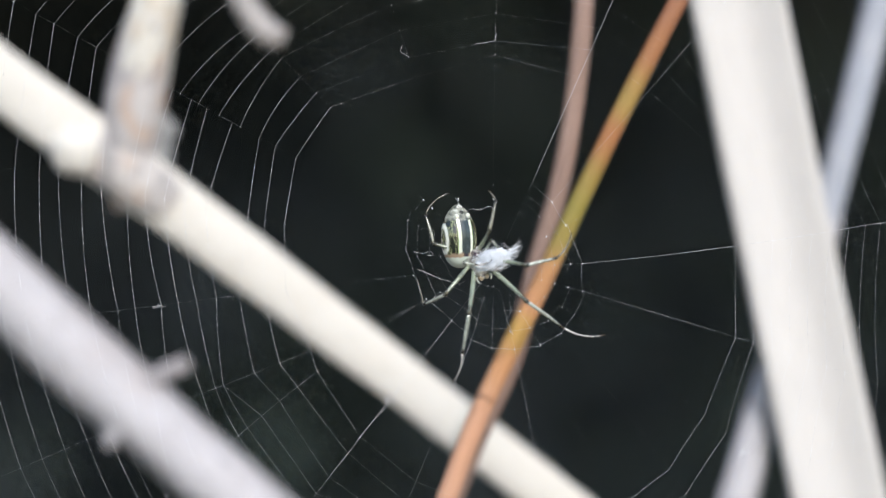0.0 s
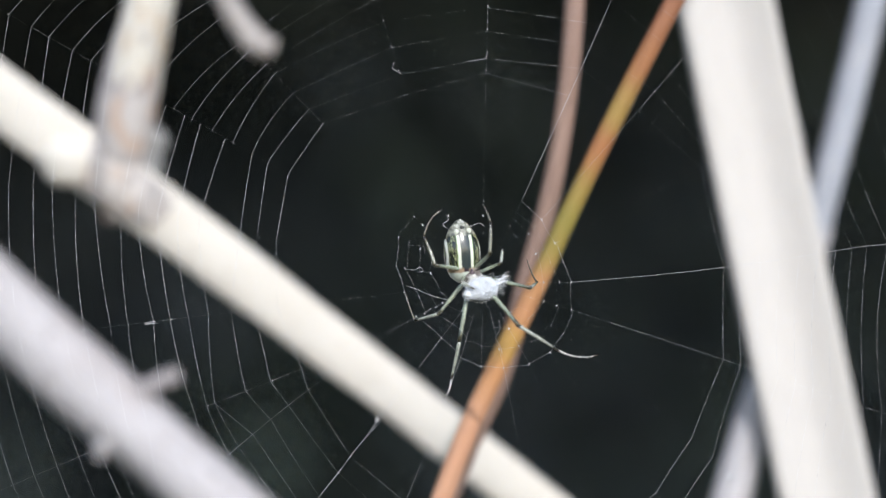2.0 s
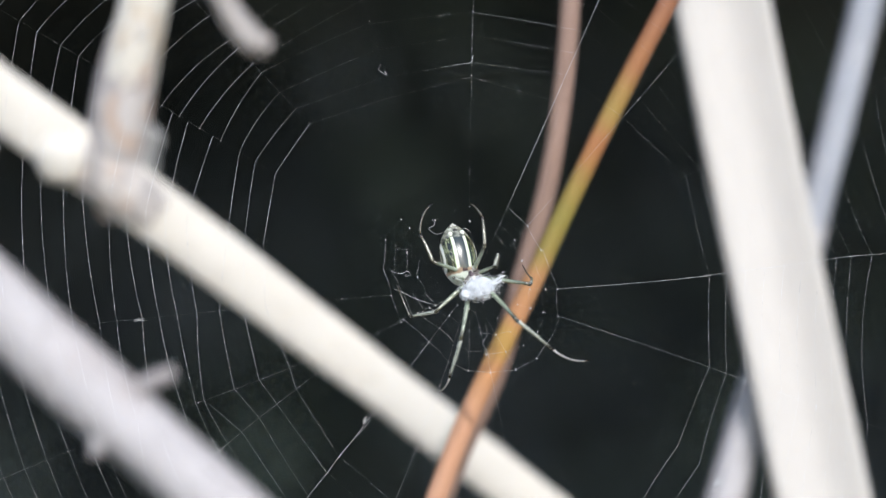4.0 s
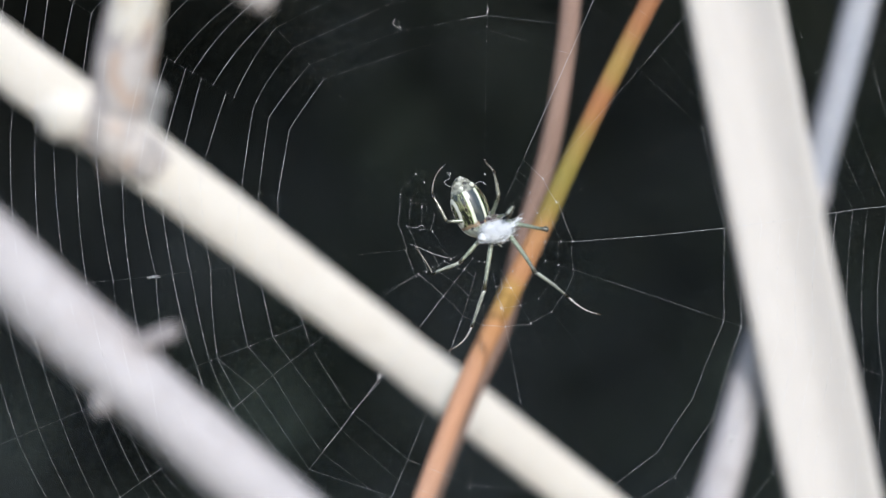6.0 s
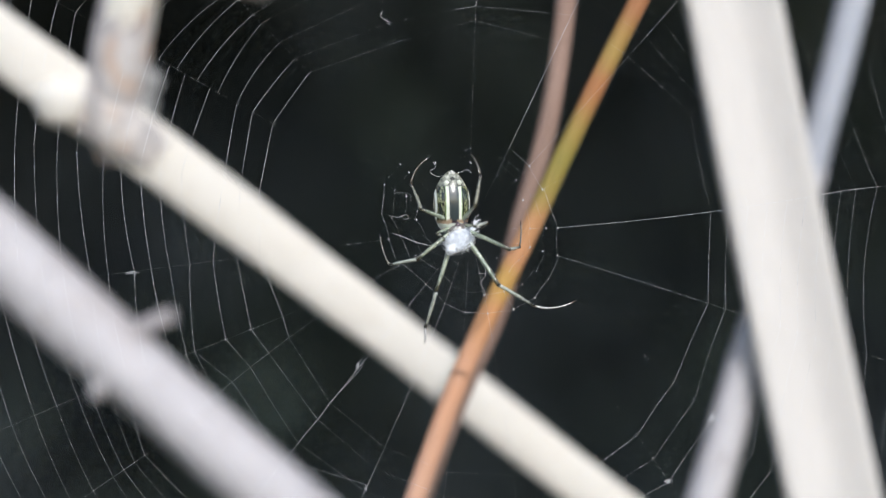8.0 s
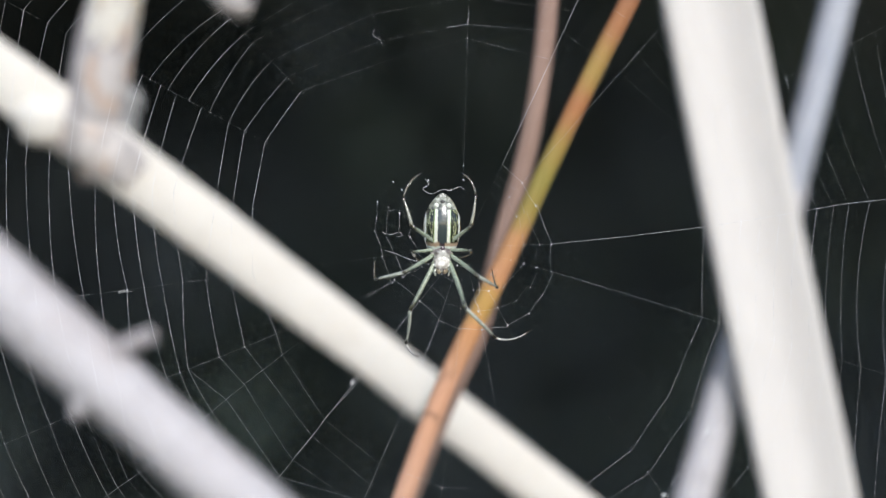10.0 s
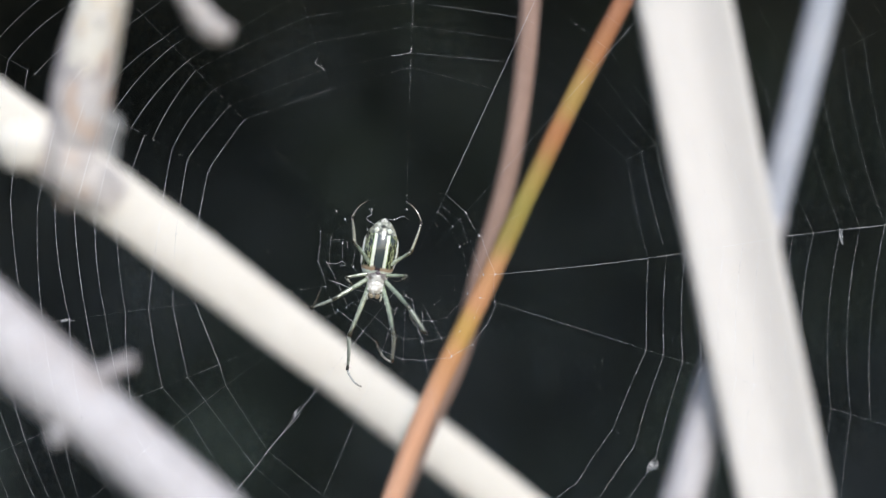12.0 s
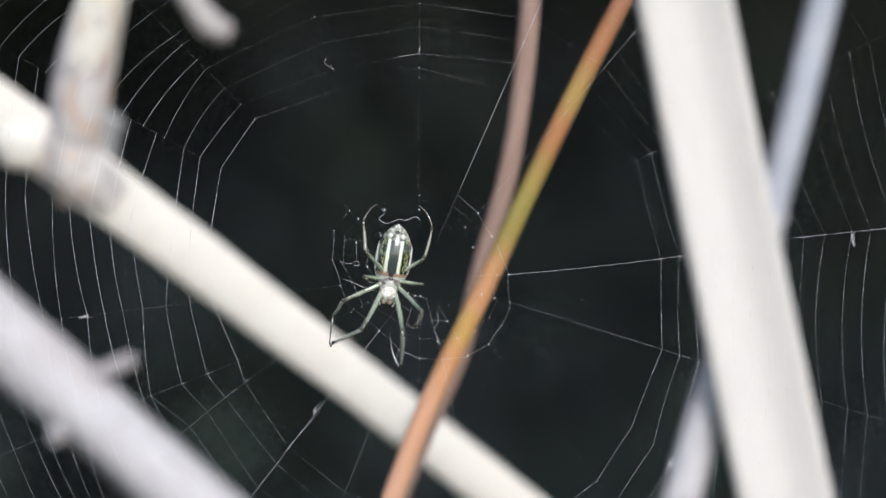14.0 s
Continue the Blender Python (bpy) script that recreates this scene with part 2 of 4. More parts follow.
def tube(bm, path, radii, sides=10, cap=True, rough=0.0, seed=0, flat=1.0, start=0.0):
    """A tube along the path; radii as many as path points. UV: round and along (mm)."""
    uv = bm.loops.layers.uv.verify()
    rings, side, run = [], None, start
    lengths = []
    for i, q in enumerate(path):
        ahead = (path[min(i + 1, len(path) - 1)] - path[max(i - 1, 0)]).normalized()
        if side is None:
            side = ahead.orthogonal().normalized()
        side = (side - ahead * side.dot(ahead)).normalized()
        over = ahead.cross(side)
        if i:
            run += (q - path[i - 1]).length
        lengths.append(run * 1000)
        ring = []
        for k in range(sides):
            a = 2 * math.pi * k / sides
            r = radii[i]
            if rough:
                r *= 1 + rough * noise.noise(Vector((math.cos(a) * 1.5 + seed, math.sin(a) * 1.5, run * 90)))
            off = (side * math.cos(a) + over * math.sin(a)) * r
            off.y *= flat
            ring.append(bm.verts.new(q + off))
        rings.append(ring)
    for i in range(len(rings) - 1):
        for k in range(sides):
            j = (k + 1) % sides
            f = bm.faces.new((rings[i][k], rings[i][j], rings[i + 1][j], rings[i + 1][k]))
            for loop, (u, w) in zip(f.loops, ((k, i), (k + 1, i), (k + 1, i + 1), (k, i + 1))):
                loop[uv].uv = (u / sides, lengths[w])
    if cap:
        bm.faces.new(rings[0][::-1])
        bm.faces.new(rings[-1])


def blob(bm, centre, size, turn=None, rings=10, sides=14, shape=None):
    """An ellipsoid; shape(s) scales its girth at s = -1 .. 1 along z."""
    m = Matrix.Translation(centre) @ (turn or Matrix()) @ Matrix.Diagonal((*size, 1))
    made = bmesh.ops.create_uvsphere(bm, u_segments=sides, v_segments=rings, radius=1.0)["verts"]
    for v in made:
        if shape:
            g = shape(v.co.z)
            v.co.x *= g
            v.co.y *= g
        v.co = m @ v.co
    return made


def here(x, y, z):
    """Millimetres from the lens's place to the world."""
    return Vector((x * MM, y * MM, H + z * MM))


def radii_along(path, stops):
    """Radii (mm) at even shares of the path, from (share, radius) stops."""
    xs, ys = zip(*stops)
    run = np.cumsum([0] + [(b - a).length for a, b in zip(path, path[1:])])
    return list(np.interp(run / run[-1], xs, ys) * MM)


# ---- ground and the shade behind ----
def build_ground():
    bm = bmesh.new()
    edges = [-400, -60, -12, -4] + [-2 + 0.2 * i for i in range(21)] + [4, 12, 60, 400]
    grid = [[bm.verts.new((x, y, 0.02 * noise.noise(Vector((x * 2, y * 2, 0))) if abs(x) < 3 and abs(y) < 3 else 0.0)) for x in edges] for y in edges]
    for a, b in zip(grid, grid[1:]):
        for i in range(len(edges) - 1):
            bm.faces.new((a[i], a[i + 1], b[i + 1], b[i]))
    ob = part("ground", bm, M_GROUND)
    tagged(ob, "dark bare soil with sparse dry grass", "ground", kind="structure")


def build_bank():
    """A bank rising behind the stems; its unseen overhang is added to block sun."""
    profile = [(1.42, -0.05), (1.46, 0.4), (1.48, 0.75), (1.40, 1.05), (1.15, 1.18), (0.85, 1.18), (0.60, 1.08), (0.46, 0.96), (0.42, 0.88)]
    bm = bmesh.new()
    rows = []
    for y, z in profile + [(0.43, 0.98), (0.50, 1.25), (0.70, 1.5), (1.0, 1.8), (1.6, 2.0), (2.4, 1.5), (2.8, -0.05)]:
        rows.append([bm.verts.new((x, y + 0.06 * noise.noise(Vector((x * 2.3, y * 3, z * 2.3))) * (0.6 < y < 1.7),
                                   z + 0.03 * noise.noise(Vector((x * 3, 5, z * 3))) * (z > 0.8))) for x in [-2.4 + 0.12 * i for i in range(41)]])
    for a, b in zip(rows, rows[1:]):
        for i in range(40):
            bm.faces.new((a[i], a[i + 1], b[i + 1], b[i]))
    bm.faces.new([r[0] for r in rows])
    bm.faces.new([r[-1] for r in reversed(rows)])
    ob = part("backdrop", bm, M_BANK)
    tagged(ob, "dark hedge bank with an unseen overhang added to shade it", "bank", kind="structure")


def leaf(verts, faces, at, turn, length):
    """One pointed, folded leaf."""
    w = length * 0.24
    shape = [(0, 0, 0), (w, 0.35 * length, 0.18 * w), (w * 0.8, 0.68 * length, 0.1 * w), (0, length, -0.25 * w),
             (-w * 0.8, 0.68 * length, 0.1 * w), (-w, 0.35 * length, 0.18 * w), (0, 0.5 * length, -0.3 * w)]
    n = len(verts)
    verts.extend(at + turn @ Vector(s) for s in shape)
    faces.extend([(n, n + 1, n + 6), (n + 1, n + 2, n + 6), (n + 2, n + 3, n + 6), (n + 3, n + 4, n + 6), (n + 4, n + 5, n + 6), (n + 5, n, n + 6)])


def build_leafage():
    rng = random.Random(7)
    verts, faces = [], []
    clumps = [Vector((rng.uniform(-1.0, 1.0), rng.uniform(1.2, 1.42), rng.uniform(0.05, 0.95))) for _ in range(420)]
    clumps = [c for c in clumps if noise.noise(c * 3.1 + Vector((4, 0, 1))) > (0.55 if c.x < 0.02 and c.z > 0.62 else 0.08)]
    # extra sprays added to lighten chosen parts of the background
    for x, z, spread, count in ((0.09, 0.53, 0.045, 26), (0.085, 0.69, 0.035, 20), (0.12, 0.60, 0.04, 12), (-0.02, 0.47, 0.04, 12), (-0.27, 0.53, 0.03, 8), (0.25, 0.47, 0.03, 8), (-0.13, 0.57, 0.03, 6), (-0.01, 0.64, 0.04, 10), (0.02, 0.60, 0.05, 16)):
        clumps += [Vector((x + rng.gauss(0, spread), rng.uniform(1.2, 1.36), z + rng.gauss(0, spread))) for _ in range(count)]
    for mid in clumps:
        for _ in range(rng.randint(8, 22)):
            at = mid + Vector((rng.gauss(0, 0.05), rng.gauss(0, 0.04), rng.gauss(0, 0.05)))
            leaf(verts, faces, at, Euler((rng.uniform(-1.8, 0.4), rng.uniform(-0.8, 0.8), rng.uniform(-3.1, 3.1))).to_matrix(), rng.uniform(0.025, 0.06))
    me = bpy.data.meshes.new("hedge_leaves")
    me.from_pydata(verts, [], faces)
    me.materials.append(M_LEAF)
    tagged(new("hedge_leaves", me), "leaves in the shaded hollow, skylight blue put into their colour, out of focus", "foliage", kind="stuff")
    # greener sprays, in their own leaf colour
    verts, faces = [], []
    for x, z, spread, count in ((0.02, 0.69, 0.045, 16), (0.17, 0.66, 0.04, 10), (0.10, 0.53, 0.04, 14), (-0.11, 0.53, 0.025, 6), (0.20, 0.45, 0.03, 6), (0.31, 0.56, 0.03, 6), (-0.08, 0.49, 0.03, 8)):
        for _ in range(count):
            mid = Vector((x + rng.gauss(0, spread), rng.uniform(1.16, 1.3), z + rng.gauss(0, spread)))
            for _ in range(rng.randint(6, 14)):
                at = mid + Vector((rng.gauss(0, 0.04), rng.gauss(0, 0.03), rng.gauss(0, 0.04)))
                leaf(verts, faces, at, Euler((rng.uniform(-1.8, 0.4), rng.uniform(-0.8, 0.8), rng.uniform(-3.1, 3.1))).to_matrix(), rng.uniform(0.025, 0.055))
    me = bpy.data.meshes.new("hedge_sprays")
    me.from_pydata(verts, [], faces)
    me.materials.append(M_GREENLEAF)
    tagged(new("hedge_sprays", me), "dull green sprays of leaves in the shaded hollow, out of focus", "foliage", kind="stuff")
    # leaves to dress the outside of the added, unseen overhang
    verts, faces = [], []
    outer = [(0.41, 0.90), (0.43, 0.98), (0.50, 1.25), (0.70, 1.5), (1.0, 1.8), (1.6, 2.0), (2.4, 1.5), (2.8, 0.0)]
    for _ in range(15000):
        u = rng.uniform(0, len(outer) - 1.001)
        k = int(u)
        y, z = (outer[k][c] + (outer[k + 1][c] - outer[k][c]) * (u - k) for c in (0, 1))
        at = Vector((rng.uniform(-2.45, 2.45), y, z))
        lump = 0.10 * noise.noise(at * 3.0) + rng.uniform(0.0, 0.07)
        at += Vector((0, -0.02 if k < 2 else (y - 1.6) * 0.4 * lump, lump if k > 1 else 0.02 + abs(lump)))
        if k == 0 and at.z < 0.9:
            continue
        leaf(verts, faces, at, Euler((rng.uniform(-0.6, 1.2), rng.uniform(-0.8, 0.8), rng.uniform(-3.1, 3.1))).to_matrix(), rng.uniform(0.06, 0.13))
    for _ in range(5000):
        y, z = rng.uniform(0.45, 2.75), rng.uniform(0.0, 1.95)
        top = float(np.interp(y, [0.42, 0.5, 0.7, 1.0, 1.6, 2.4, 2.8], [0.95, 1.25, 1.5, 1.8, 2.0, 1.5, 0.0]))
        floor = float(np.interp(y, [0.42, 0.46, 0.6, 0.85, 1.15, 1.4, 1.45], [0.88, 0.96, 1.08, 1.18, 1.18, 1.05, 0.0]))
        if floor < z < top:
            side = rng.choice((-1, 1))
            at = Vector((side * (2.41 + rng.uniform(0, 0.06)), y, z))
            leaf(verts, faces, at, Euler((rng.uniform(-0.6, 1.2), side * rng.uniform(0.5, 1.6), rng.uniform(-3.1, 3.1))).to_matrix(), rng.uniform(0.06, 0.13))
    me = bpy.data.meshes.new("hedge_crown")
    me.from_pydata(verts, [], faces)
    me.materials.append(M_HEDGE)
    tagged(new("hedge_crown", me), "dense green leaves covering the unseen overhang added for shade", "foliage", kind="stuff")
    verts, faces = [], []
    for _ in range(1500):
        at = Vector((rng.gauss(0, 0.7), rng.uniform(-1.0, 1.1), 0.03))
        leaf(verts, faces, at, Euler((rng.gauss(0, 0.25), rng.gauss(0, 0.25), rng.uniform(-3.1, 3.1))).to_matrix(), rng.uniform(0.02, 0.06))
    me = bpy.data.meshes.new("leaf_litter")
    me.from_pydata(verts, [], faces)
    me.materials.append(M_LITTER)
    tagged(new("leaf_litter", me), "brown fallen leaves strewn over the soil", "leaf litter", kind="stuff")


build_ground()
build_bank()
build_leafage()


# ---- stalks and twigs behind the web ----
def thing(name, label, category, group=""):
    return tagged(new(name), label, category, group)


def stalk_part(name, points, stops, material, parent, steps=10, sides=16, rough=0.05, seed=0, label="", flat=1.0):
    path = spline([here(*p) for p in points], steps)
    bm = bmesh.new()
    tube(bm, path, radii_along(path, stops), sides, True, rough, seed, flat)
    return part(name, bm, material, parent, label)


def build_diagonal():
    t = thing("dry_stalk", "thick cream dry stalk leaning behind the web, with side shoot", "stalk", "dry stems")
    stalk_part("stalk", [(-230, 236, 158), (-96, 237, 54.5), (-57.2, 238.6, 24.5), (-50.7, 238.6, 19.5), (-41.7, 238.6, 12.8), (-33.9, 238.6, 7.2),
                         (-18.4, 238.6, -4.5), (1.0, 238.6, -19.5), (12.7, 238.6, -28.7), (46.3, 239, -54.9), (250, 245, -215), (745, 255, -606)],
               [(0, 2.6), (0.15, 3.4), (0.2, 3.45), (0.23, 2.9), (0.27, 2.64), (0.4, 2.64), (1, 4.0)], M_STRAW, t, seed=3, flat=0.29)
    bm = bmesh.new()
    blob(bm, here(-41.8, 238.2, 11.2), (3.3 * MM, 2.4 * MM, 2.9 * MM), shape=lambda s: 1 + 0.06 * math.sin(5 * s))
    part("knot", bm, M_STRAW, t, "swollen cream leaf node")
    stalk_part("leaf_sheath", [(-36.6, 242.5, 4.5), (-36.4, 241.2, 9.0), (-35.8, 239.6, 13.5), (-34.8, 238.4, 18.1), (-33.8, 237.4, 22.6), (-32.7, 236.6, 27.5)],
               [(0, 1.6), (0.18, 2.7), (0.36, 3.55), (0.55, 3.45), (0.75, 3.2), (0.9, 2.95), (1, 2.6)], M_SHEATH, t, rough=0.2, seed=8, label="brown and grey peeling leaf sheath")
    stalk_part("side_shoot", [(-35.2, 239.2, 16.1), (-34.1, 237.6, 21.1), (-33.0, 236.6, 25.6), (-31.6, 235.9, 31), (-29.4, 235.6, 42), (-26.5, 236, 58)],
               [(0, 2.3), (0.08, 3.15), (0.25, 2.9), (0.45, 2.55), (0.8, 1.8), (1, 0.6)], M_SHOOT, t, rough=0.1, seed=5, label="bare cream side shoot")
    # sheath base that carries the shoot's painted shadow across the stalk
    stalk_part("shaded_collar", [(-40.0, 238.4, 11.5), (-38.2, 238.3, 10.3), (-35.6, 238.2, 8.5), (-33.2, 238.3, 6.7), (-30.8, 238.4, 4.9)],
               [(0, 2.3), (0.2, 3.02), (0.5, 3.12), (0.8, 2.92), (1, 2.2)], M_COLLAR, t, rough=0.14, seed=17, label="sheath base round the stalk, greyed for the side shoot's shadow", flat=0.55)
    bm = bmesh.new()
    blob(bm, here(-32.6, 244.0, 14.0), (1.5 * MM, 1.3 * MM, 1.7 * MM), shape=lambda s: 1 - 0.25 * s)
    blob(bm, here(-33.2, 244.0, 11.3), (1.5 * MM, 1.3 * MM, 1.9 * MM))
    part("bud", bm, M_BUD, t, "dark grey dried bud")


def build_grey_twig():
    t = thing("grey_twig", "grey-lilac weathered twig with a short broken spur", "twig", "dry stems")
    stalk_part("stem", [(-230, 246, 150), (-140, 248, 72), (-73.1, 248.6, 14.2), (-52.8, 248.6, -4.1), (-42.7, 248.6, -13.8), (-33.3, 248.6, -22.2), (-24.2, 248.6, -30.2), (1.1, 249, -52),
                        (180, 275, -205), (640, 330, -606)], [(0, 3.2), (0.12, 4.2), (0.16, 4.7), (0.2, 4.5), (0.3, 4.1), (1, 5)], M_GREY, t, rough=0.09, seed=21)
    stalk_part("spur", [(-38.0, 247, -18.5), (-34.6, 247.4, -15.5), (-32.2, 247.6, -14.3), (-30.1, 247.8, -13.5)], [(0, 1.7), (0.4, 1.0), (0.8, 1.0), (0.95, 1.05), (1, 0.6)], M_SPUR, t, 8, 12, 0.14, 4, "darker broken spur")
    stalk_part("bud", [(-38.0, 247, -20.0), (-39.1, 246.8, -22.3), (-39.7, 246.6, -23.6)], [(0, 1.9), (0.6, 1.35), (1, 0.5)], M_GREY, t, 6, 12, 0.1, 9)


def build_top_twig():
    t = thing("broken_twig", "short broken grey twig end hanging in from above", "twig", "dry stems")
    stalk_part("stem", [(-75, 262, 150), (-45, 252, 80), (-27.5, 244.6, 37.2), (-24.3, 244.6, 30.6), (-22.4, 244.6, 27.4), (-20.8, 244.6, 25.5), (-18.7, 244.8, 24.6)],
               [(0, 2.0), (0.8, 1.1), (0.93, 1.2), (0.965, 1.55), (0.985, 1.65), (1, 1.2)], M_TWIG, t, rough=0.1, seed=13)


def channelled(path, halves, material, name, parent):
    """A split, channelled stem: two broad facets that meet in a soft fold, with rounded edges and a thin back."""
    front = [(-1.0, 0.9), (-0.985, 0.45), (-0.95, 0.12), (-0.88, 0.0), (-0.6, 0.17), (-0.3, 0.36), (-0.05, 0.50), (0.10, 0.55), (0.22, 0.50),
             (0.42, 0.28), (0.65, -0.10), (0.82, -0.38), (0.92, -0.44), (0.975, -0.25), (1.0, 0.25)]
    back = [(0.97, 0.9), (0.8, 1.2), (0.4, 1.6), (0.0, 1.8), (-0.5, 1.6), (-0.9, 1.3)]
    ring = front + back
    bm = bmesh.new()
    uv = bm.loops.layers.uv.verify()
    rows, run = [], 0.0
    for i, q in enumerate(path):
        ahead = (path[min(i + 1, len(path) - 1)] - path[max(i - 1, 0)]).normalized()
        side = Vector((0, 1, 0)).cross(ahead).normalized()
        side = side if side.x > 0 else -side
        run += (q - path[i - 1]).length * 1000 if i else 0.0
        wear = 1 + 0.012 * noise.noise(Vector((run * 0.05, 3, 0)))
        rows.append(([bm.verts.new(q + side * u * halves[i] * wear + Vector((0, d * 0.26 * halves[i], 0))) for u, d in ring], run))
    n = len(ring)
    for (a, la), (b, lb) in zip(rows, rows[1:]):
        for k in range(n):
            j = (k + 1) % n
            f = bm.faces.new((a[k], a[j], b[j], b[k]))
            for loop, (u, w) in zip(f.loops, ((k, la), (k + 1, la), (k + 1, lb), (k, lb))):
                loop[uv].uv = (u / n, w)
    bm.faces.new(rows[0][0][::-1])
    bm.faces.new(rows[-1][0])
    bmesh.ops.recalc_face_normals(bm, faces=bm.faces[:])
    return part(name, bm, material, parent)


def build_pale_stem():
    t = thing("pale_stem", "broad upright pale grey-cream dry stem behind the web", "stem", "dry stems")
    path = spline([here(*p) for p in [(-40, 228, 420), (0, 231, 200), (29.2, 233.0, 46.9), (33.0, 233.0, 27.9), (38.5, 233.0, 0.1), (44.4, 233.0, -27.9), (49.7, 233.0, -52), (86, 238, -220), (165, 250, -606)]], 10)
    channelled(path, radii_along(path, [(0, 4.4), (0.35, 5.35), (0.45, 5.25), (0.5, 5.05), (1, 6.4)]), M_STEM, "blade", t)
    # a thin papery sheath still wraps its back and one edge
    path = spline([here(*p) for p in [(12, 234.4, 140), (29.0, 235.5, 46.9), (32.8, 235.5, 27.9), (38.3, 235.5, 0.1), (44.3, 235.5, -27.9), (49.6, 235.5, -52), (70, 238, -146)]], 8)
    bm = bmesh.new()
    tube(bm, path, radii_along(path, [(0, 3.0), (0.1, 4.6), (0.85, 4.6), (1, 3.2)]), 20, True, 0.03, 77, 0.22)
    part("sheath", bm, M_PAPER, t, "cream papery sheath along the back")


def build_blue_stem():
    t = thing("blue_grey_stem", "thin blue-grey leaning stem crossing behind the pale stem", "stem", "dry stems")
    stalk_part("stem", [(92, 250, 225), (53.2, 240.2, 44.8), (50.1, 239.5, 28.5), (47.7, 239.5, 18.6), (46.1, 239.5, 12.3), (43.7, 239.8, 3.3), (36.7, 239.6, -19.3), (33.8, 239.5, -28.7), (28.0, 240, -49.3), (-10, 250, -190), (-125, 285, -606)],
               [(0, 1.4), (0.2, 1.8), (0.3, 1.9), (0.4, 2.1), (1, 3)], M_BLUE, t, rough=0.05, seed=41)
    # added layer that paints the lower stretch as sunlit
    stalk_part("sheath", [(44.4, 239.8, 4.0), (42.6, 239.7, -1.5), (36.5, 239.5, -19.3), (33.8, 239.4, -28.7), (28.0, 239.9, -49.3), (14, 243, -100)],
               [(0, 1.6), (0.06, 2.0), (0.2, 2.22), (0.7, 2.35), (1, 1.9)], M_LILAC, t, rough=0.07, seed=44, label="pale lilac layer that paints the sunlit lower stretch")


def build_grasses():
    t = thing("orange_grass_stalk", "slender orange grass stalk with a green-yellow stretch", "grass stalk", "grass stalks")
    path = spline([here(*p) for p in [(75, 222, 130), (33.1, 216, 42.1), (24.4, 215.6, 25.8), (19.3, 215.8, 15.8), (14.6, 216.4, 5.9), (10.6, 216.9, -2.9), (6.8, 217.4, -10.8), (4, 217.9, -16.8),
                                      (0.4, 218.8, -26.2), (-4.9, 220.4, -42.2), (-58, 236, -200), (-190, 290, -606)]], 10)
    girths = radii_along(path, [(0, 0.6), (0.12, 1.0), (0.3, 1.2), (1, 1.9)])
    rim = 46      # the point of the path where the stalk leaves its sheath
    bm = bmesh.new()
    tube(bm, path[:rim + 6], girths[:rim + 6], 12, True, 0.03, 51)
    part("culm", bm, M_ORANGE, t, "orange stalk turning green-yellow")
    run = sum((q - p).length for p, q in zip(path[:rim], path[1:rim + 1]))
    bm = bmesh.new()
    tube(bm, path[rim:], [g * (0.975 + 0.055 * min(1.0, k / 8)) for k, g in enumerate(girths[rim:])], 12, True, 0.03, 51, 1.0, run)
    part("leaf_sheath", bm, M_ORANGE, t, "peach-orange leaf sheath closed round the stalk")
    t = thing("pink_grass_stalk", "slender dusty-pink grass stalk crossing behind the orange one", "grass stalk", "grass stalks")
    stalk_part("stalk", [(14, 226, 150), (15.7, 222, 41.5), (15, 221.6, 26.5), (14.2, 221.6, 17.5), (12.4, 221.8, 6.7), (10, 222.4, -1.9), (7.3, 223.2, -12.1), (3.9, 224.2, -19.8), (-0.5, 226.2, -31.2),
                         (-56, 250, -208), (-150, 274, -606)], [(0, 0.7), (0.15, 1.08), (0.3, 1.18), (1, 1.8)], M_PINK, t, sides=12, rough=0.04, seed=61)


build_diagonal()
build_grey_twig()
build_top_twig()
build_pale_stem()
build_blue_stem()
build_grasses()

# ---- the orb web ----
# each radius of the web: bearing at the hub's rim and far out (degrees, anticlockwise from the right),
# hub rim, first turn of the catching spiral and pitch between turns (in steps of 0.056 mm)
STEP = 0.05603
BEARING_IN = [136.6, 151.6, 169, 186, 206.5, 205, 231.5, 252.5, 268.5, 284, 300.5, 315, 329, 344, 1.2, 29, 47, 64.6, 90, 115]
BEARING_OUT = [135.2, 151.1, 168.4, 186.4, 202.6, 214.5, 231.5, 248, 264.8, 280.5, 293.5, 308.5, 322, 342.7, 5.7, 27, 48, 65.3, 88.6, 110]
RIM = [172, 178, 160, 143, 140, 132, 119, 134, 144, 150, 163, 170, 167, 167, 159, 149, 154, 160, 150, 150]
FIRST = [402, 400, 380, 375, 359, 366, 385, 408, 427, 446, 488, 479, 459, 450, 433, 442, 415, 367, 370, 356]
PITCH = [40, 42, 38, 38, 42, 40, 38, 40, 42, 44, 46, 50, 48, 38, 40, 46, 41, 45, 44, 44]
# girth of each radius, inner and outer, standing in for how it glints
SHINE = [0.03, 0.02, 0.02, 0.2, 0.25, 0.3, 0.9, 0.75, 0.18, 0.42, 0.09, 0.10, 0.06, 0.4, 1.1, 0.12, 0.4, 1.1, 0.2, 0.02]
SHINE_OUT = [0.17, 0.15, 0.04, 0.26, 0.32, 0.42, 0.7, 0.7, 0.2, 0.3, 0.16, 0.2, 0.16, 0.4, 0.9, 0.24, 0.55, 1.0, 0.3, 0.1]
# spiral girth from each radius to the next, standing in for its glint
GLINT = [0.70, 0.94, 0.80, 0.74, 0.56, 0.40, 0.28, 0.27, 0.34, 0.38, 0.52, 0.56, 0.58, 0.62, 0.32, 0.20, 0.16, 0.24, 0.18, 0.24]
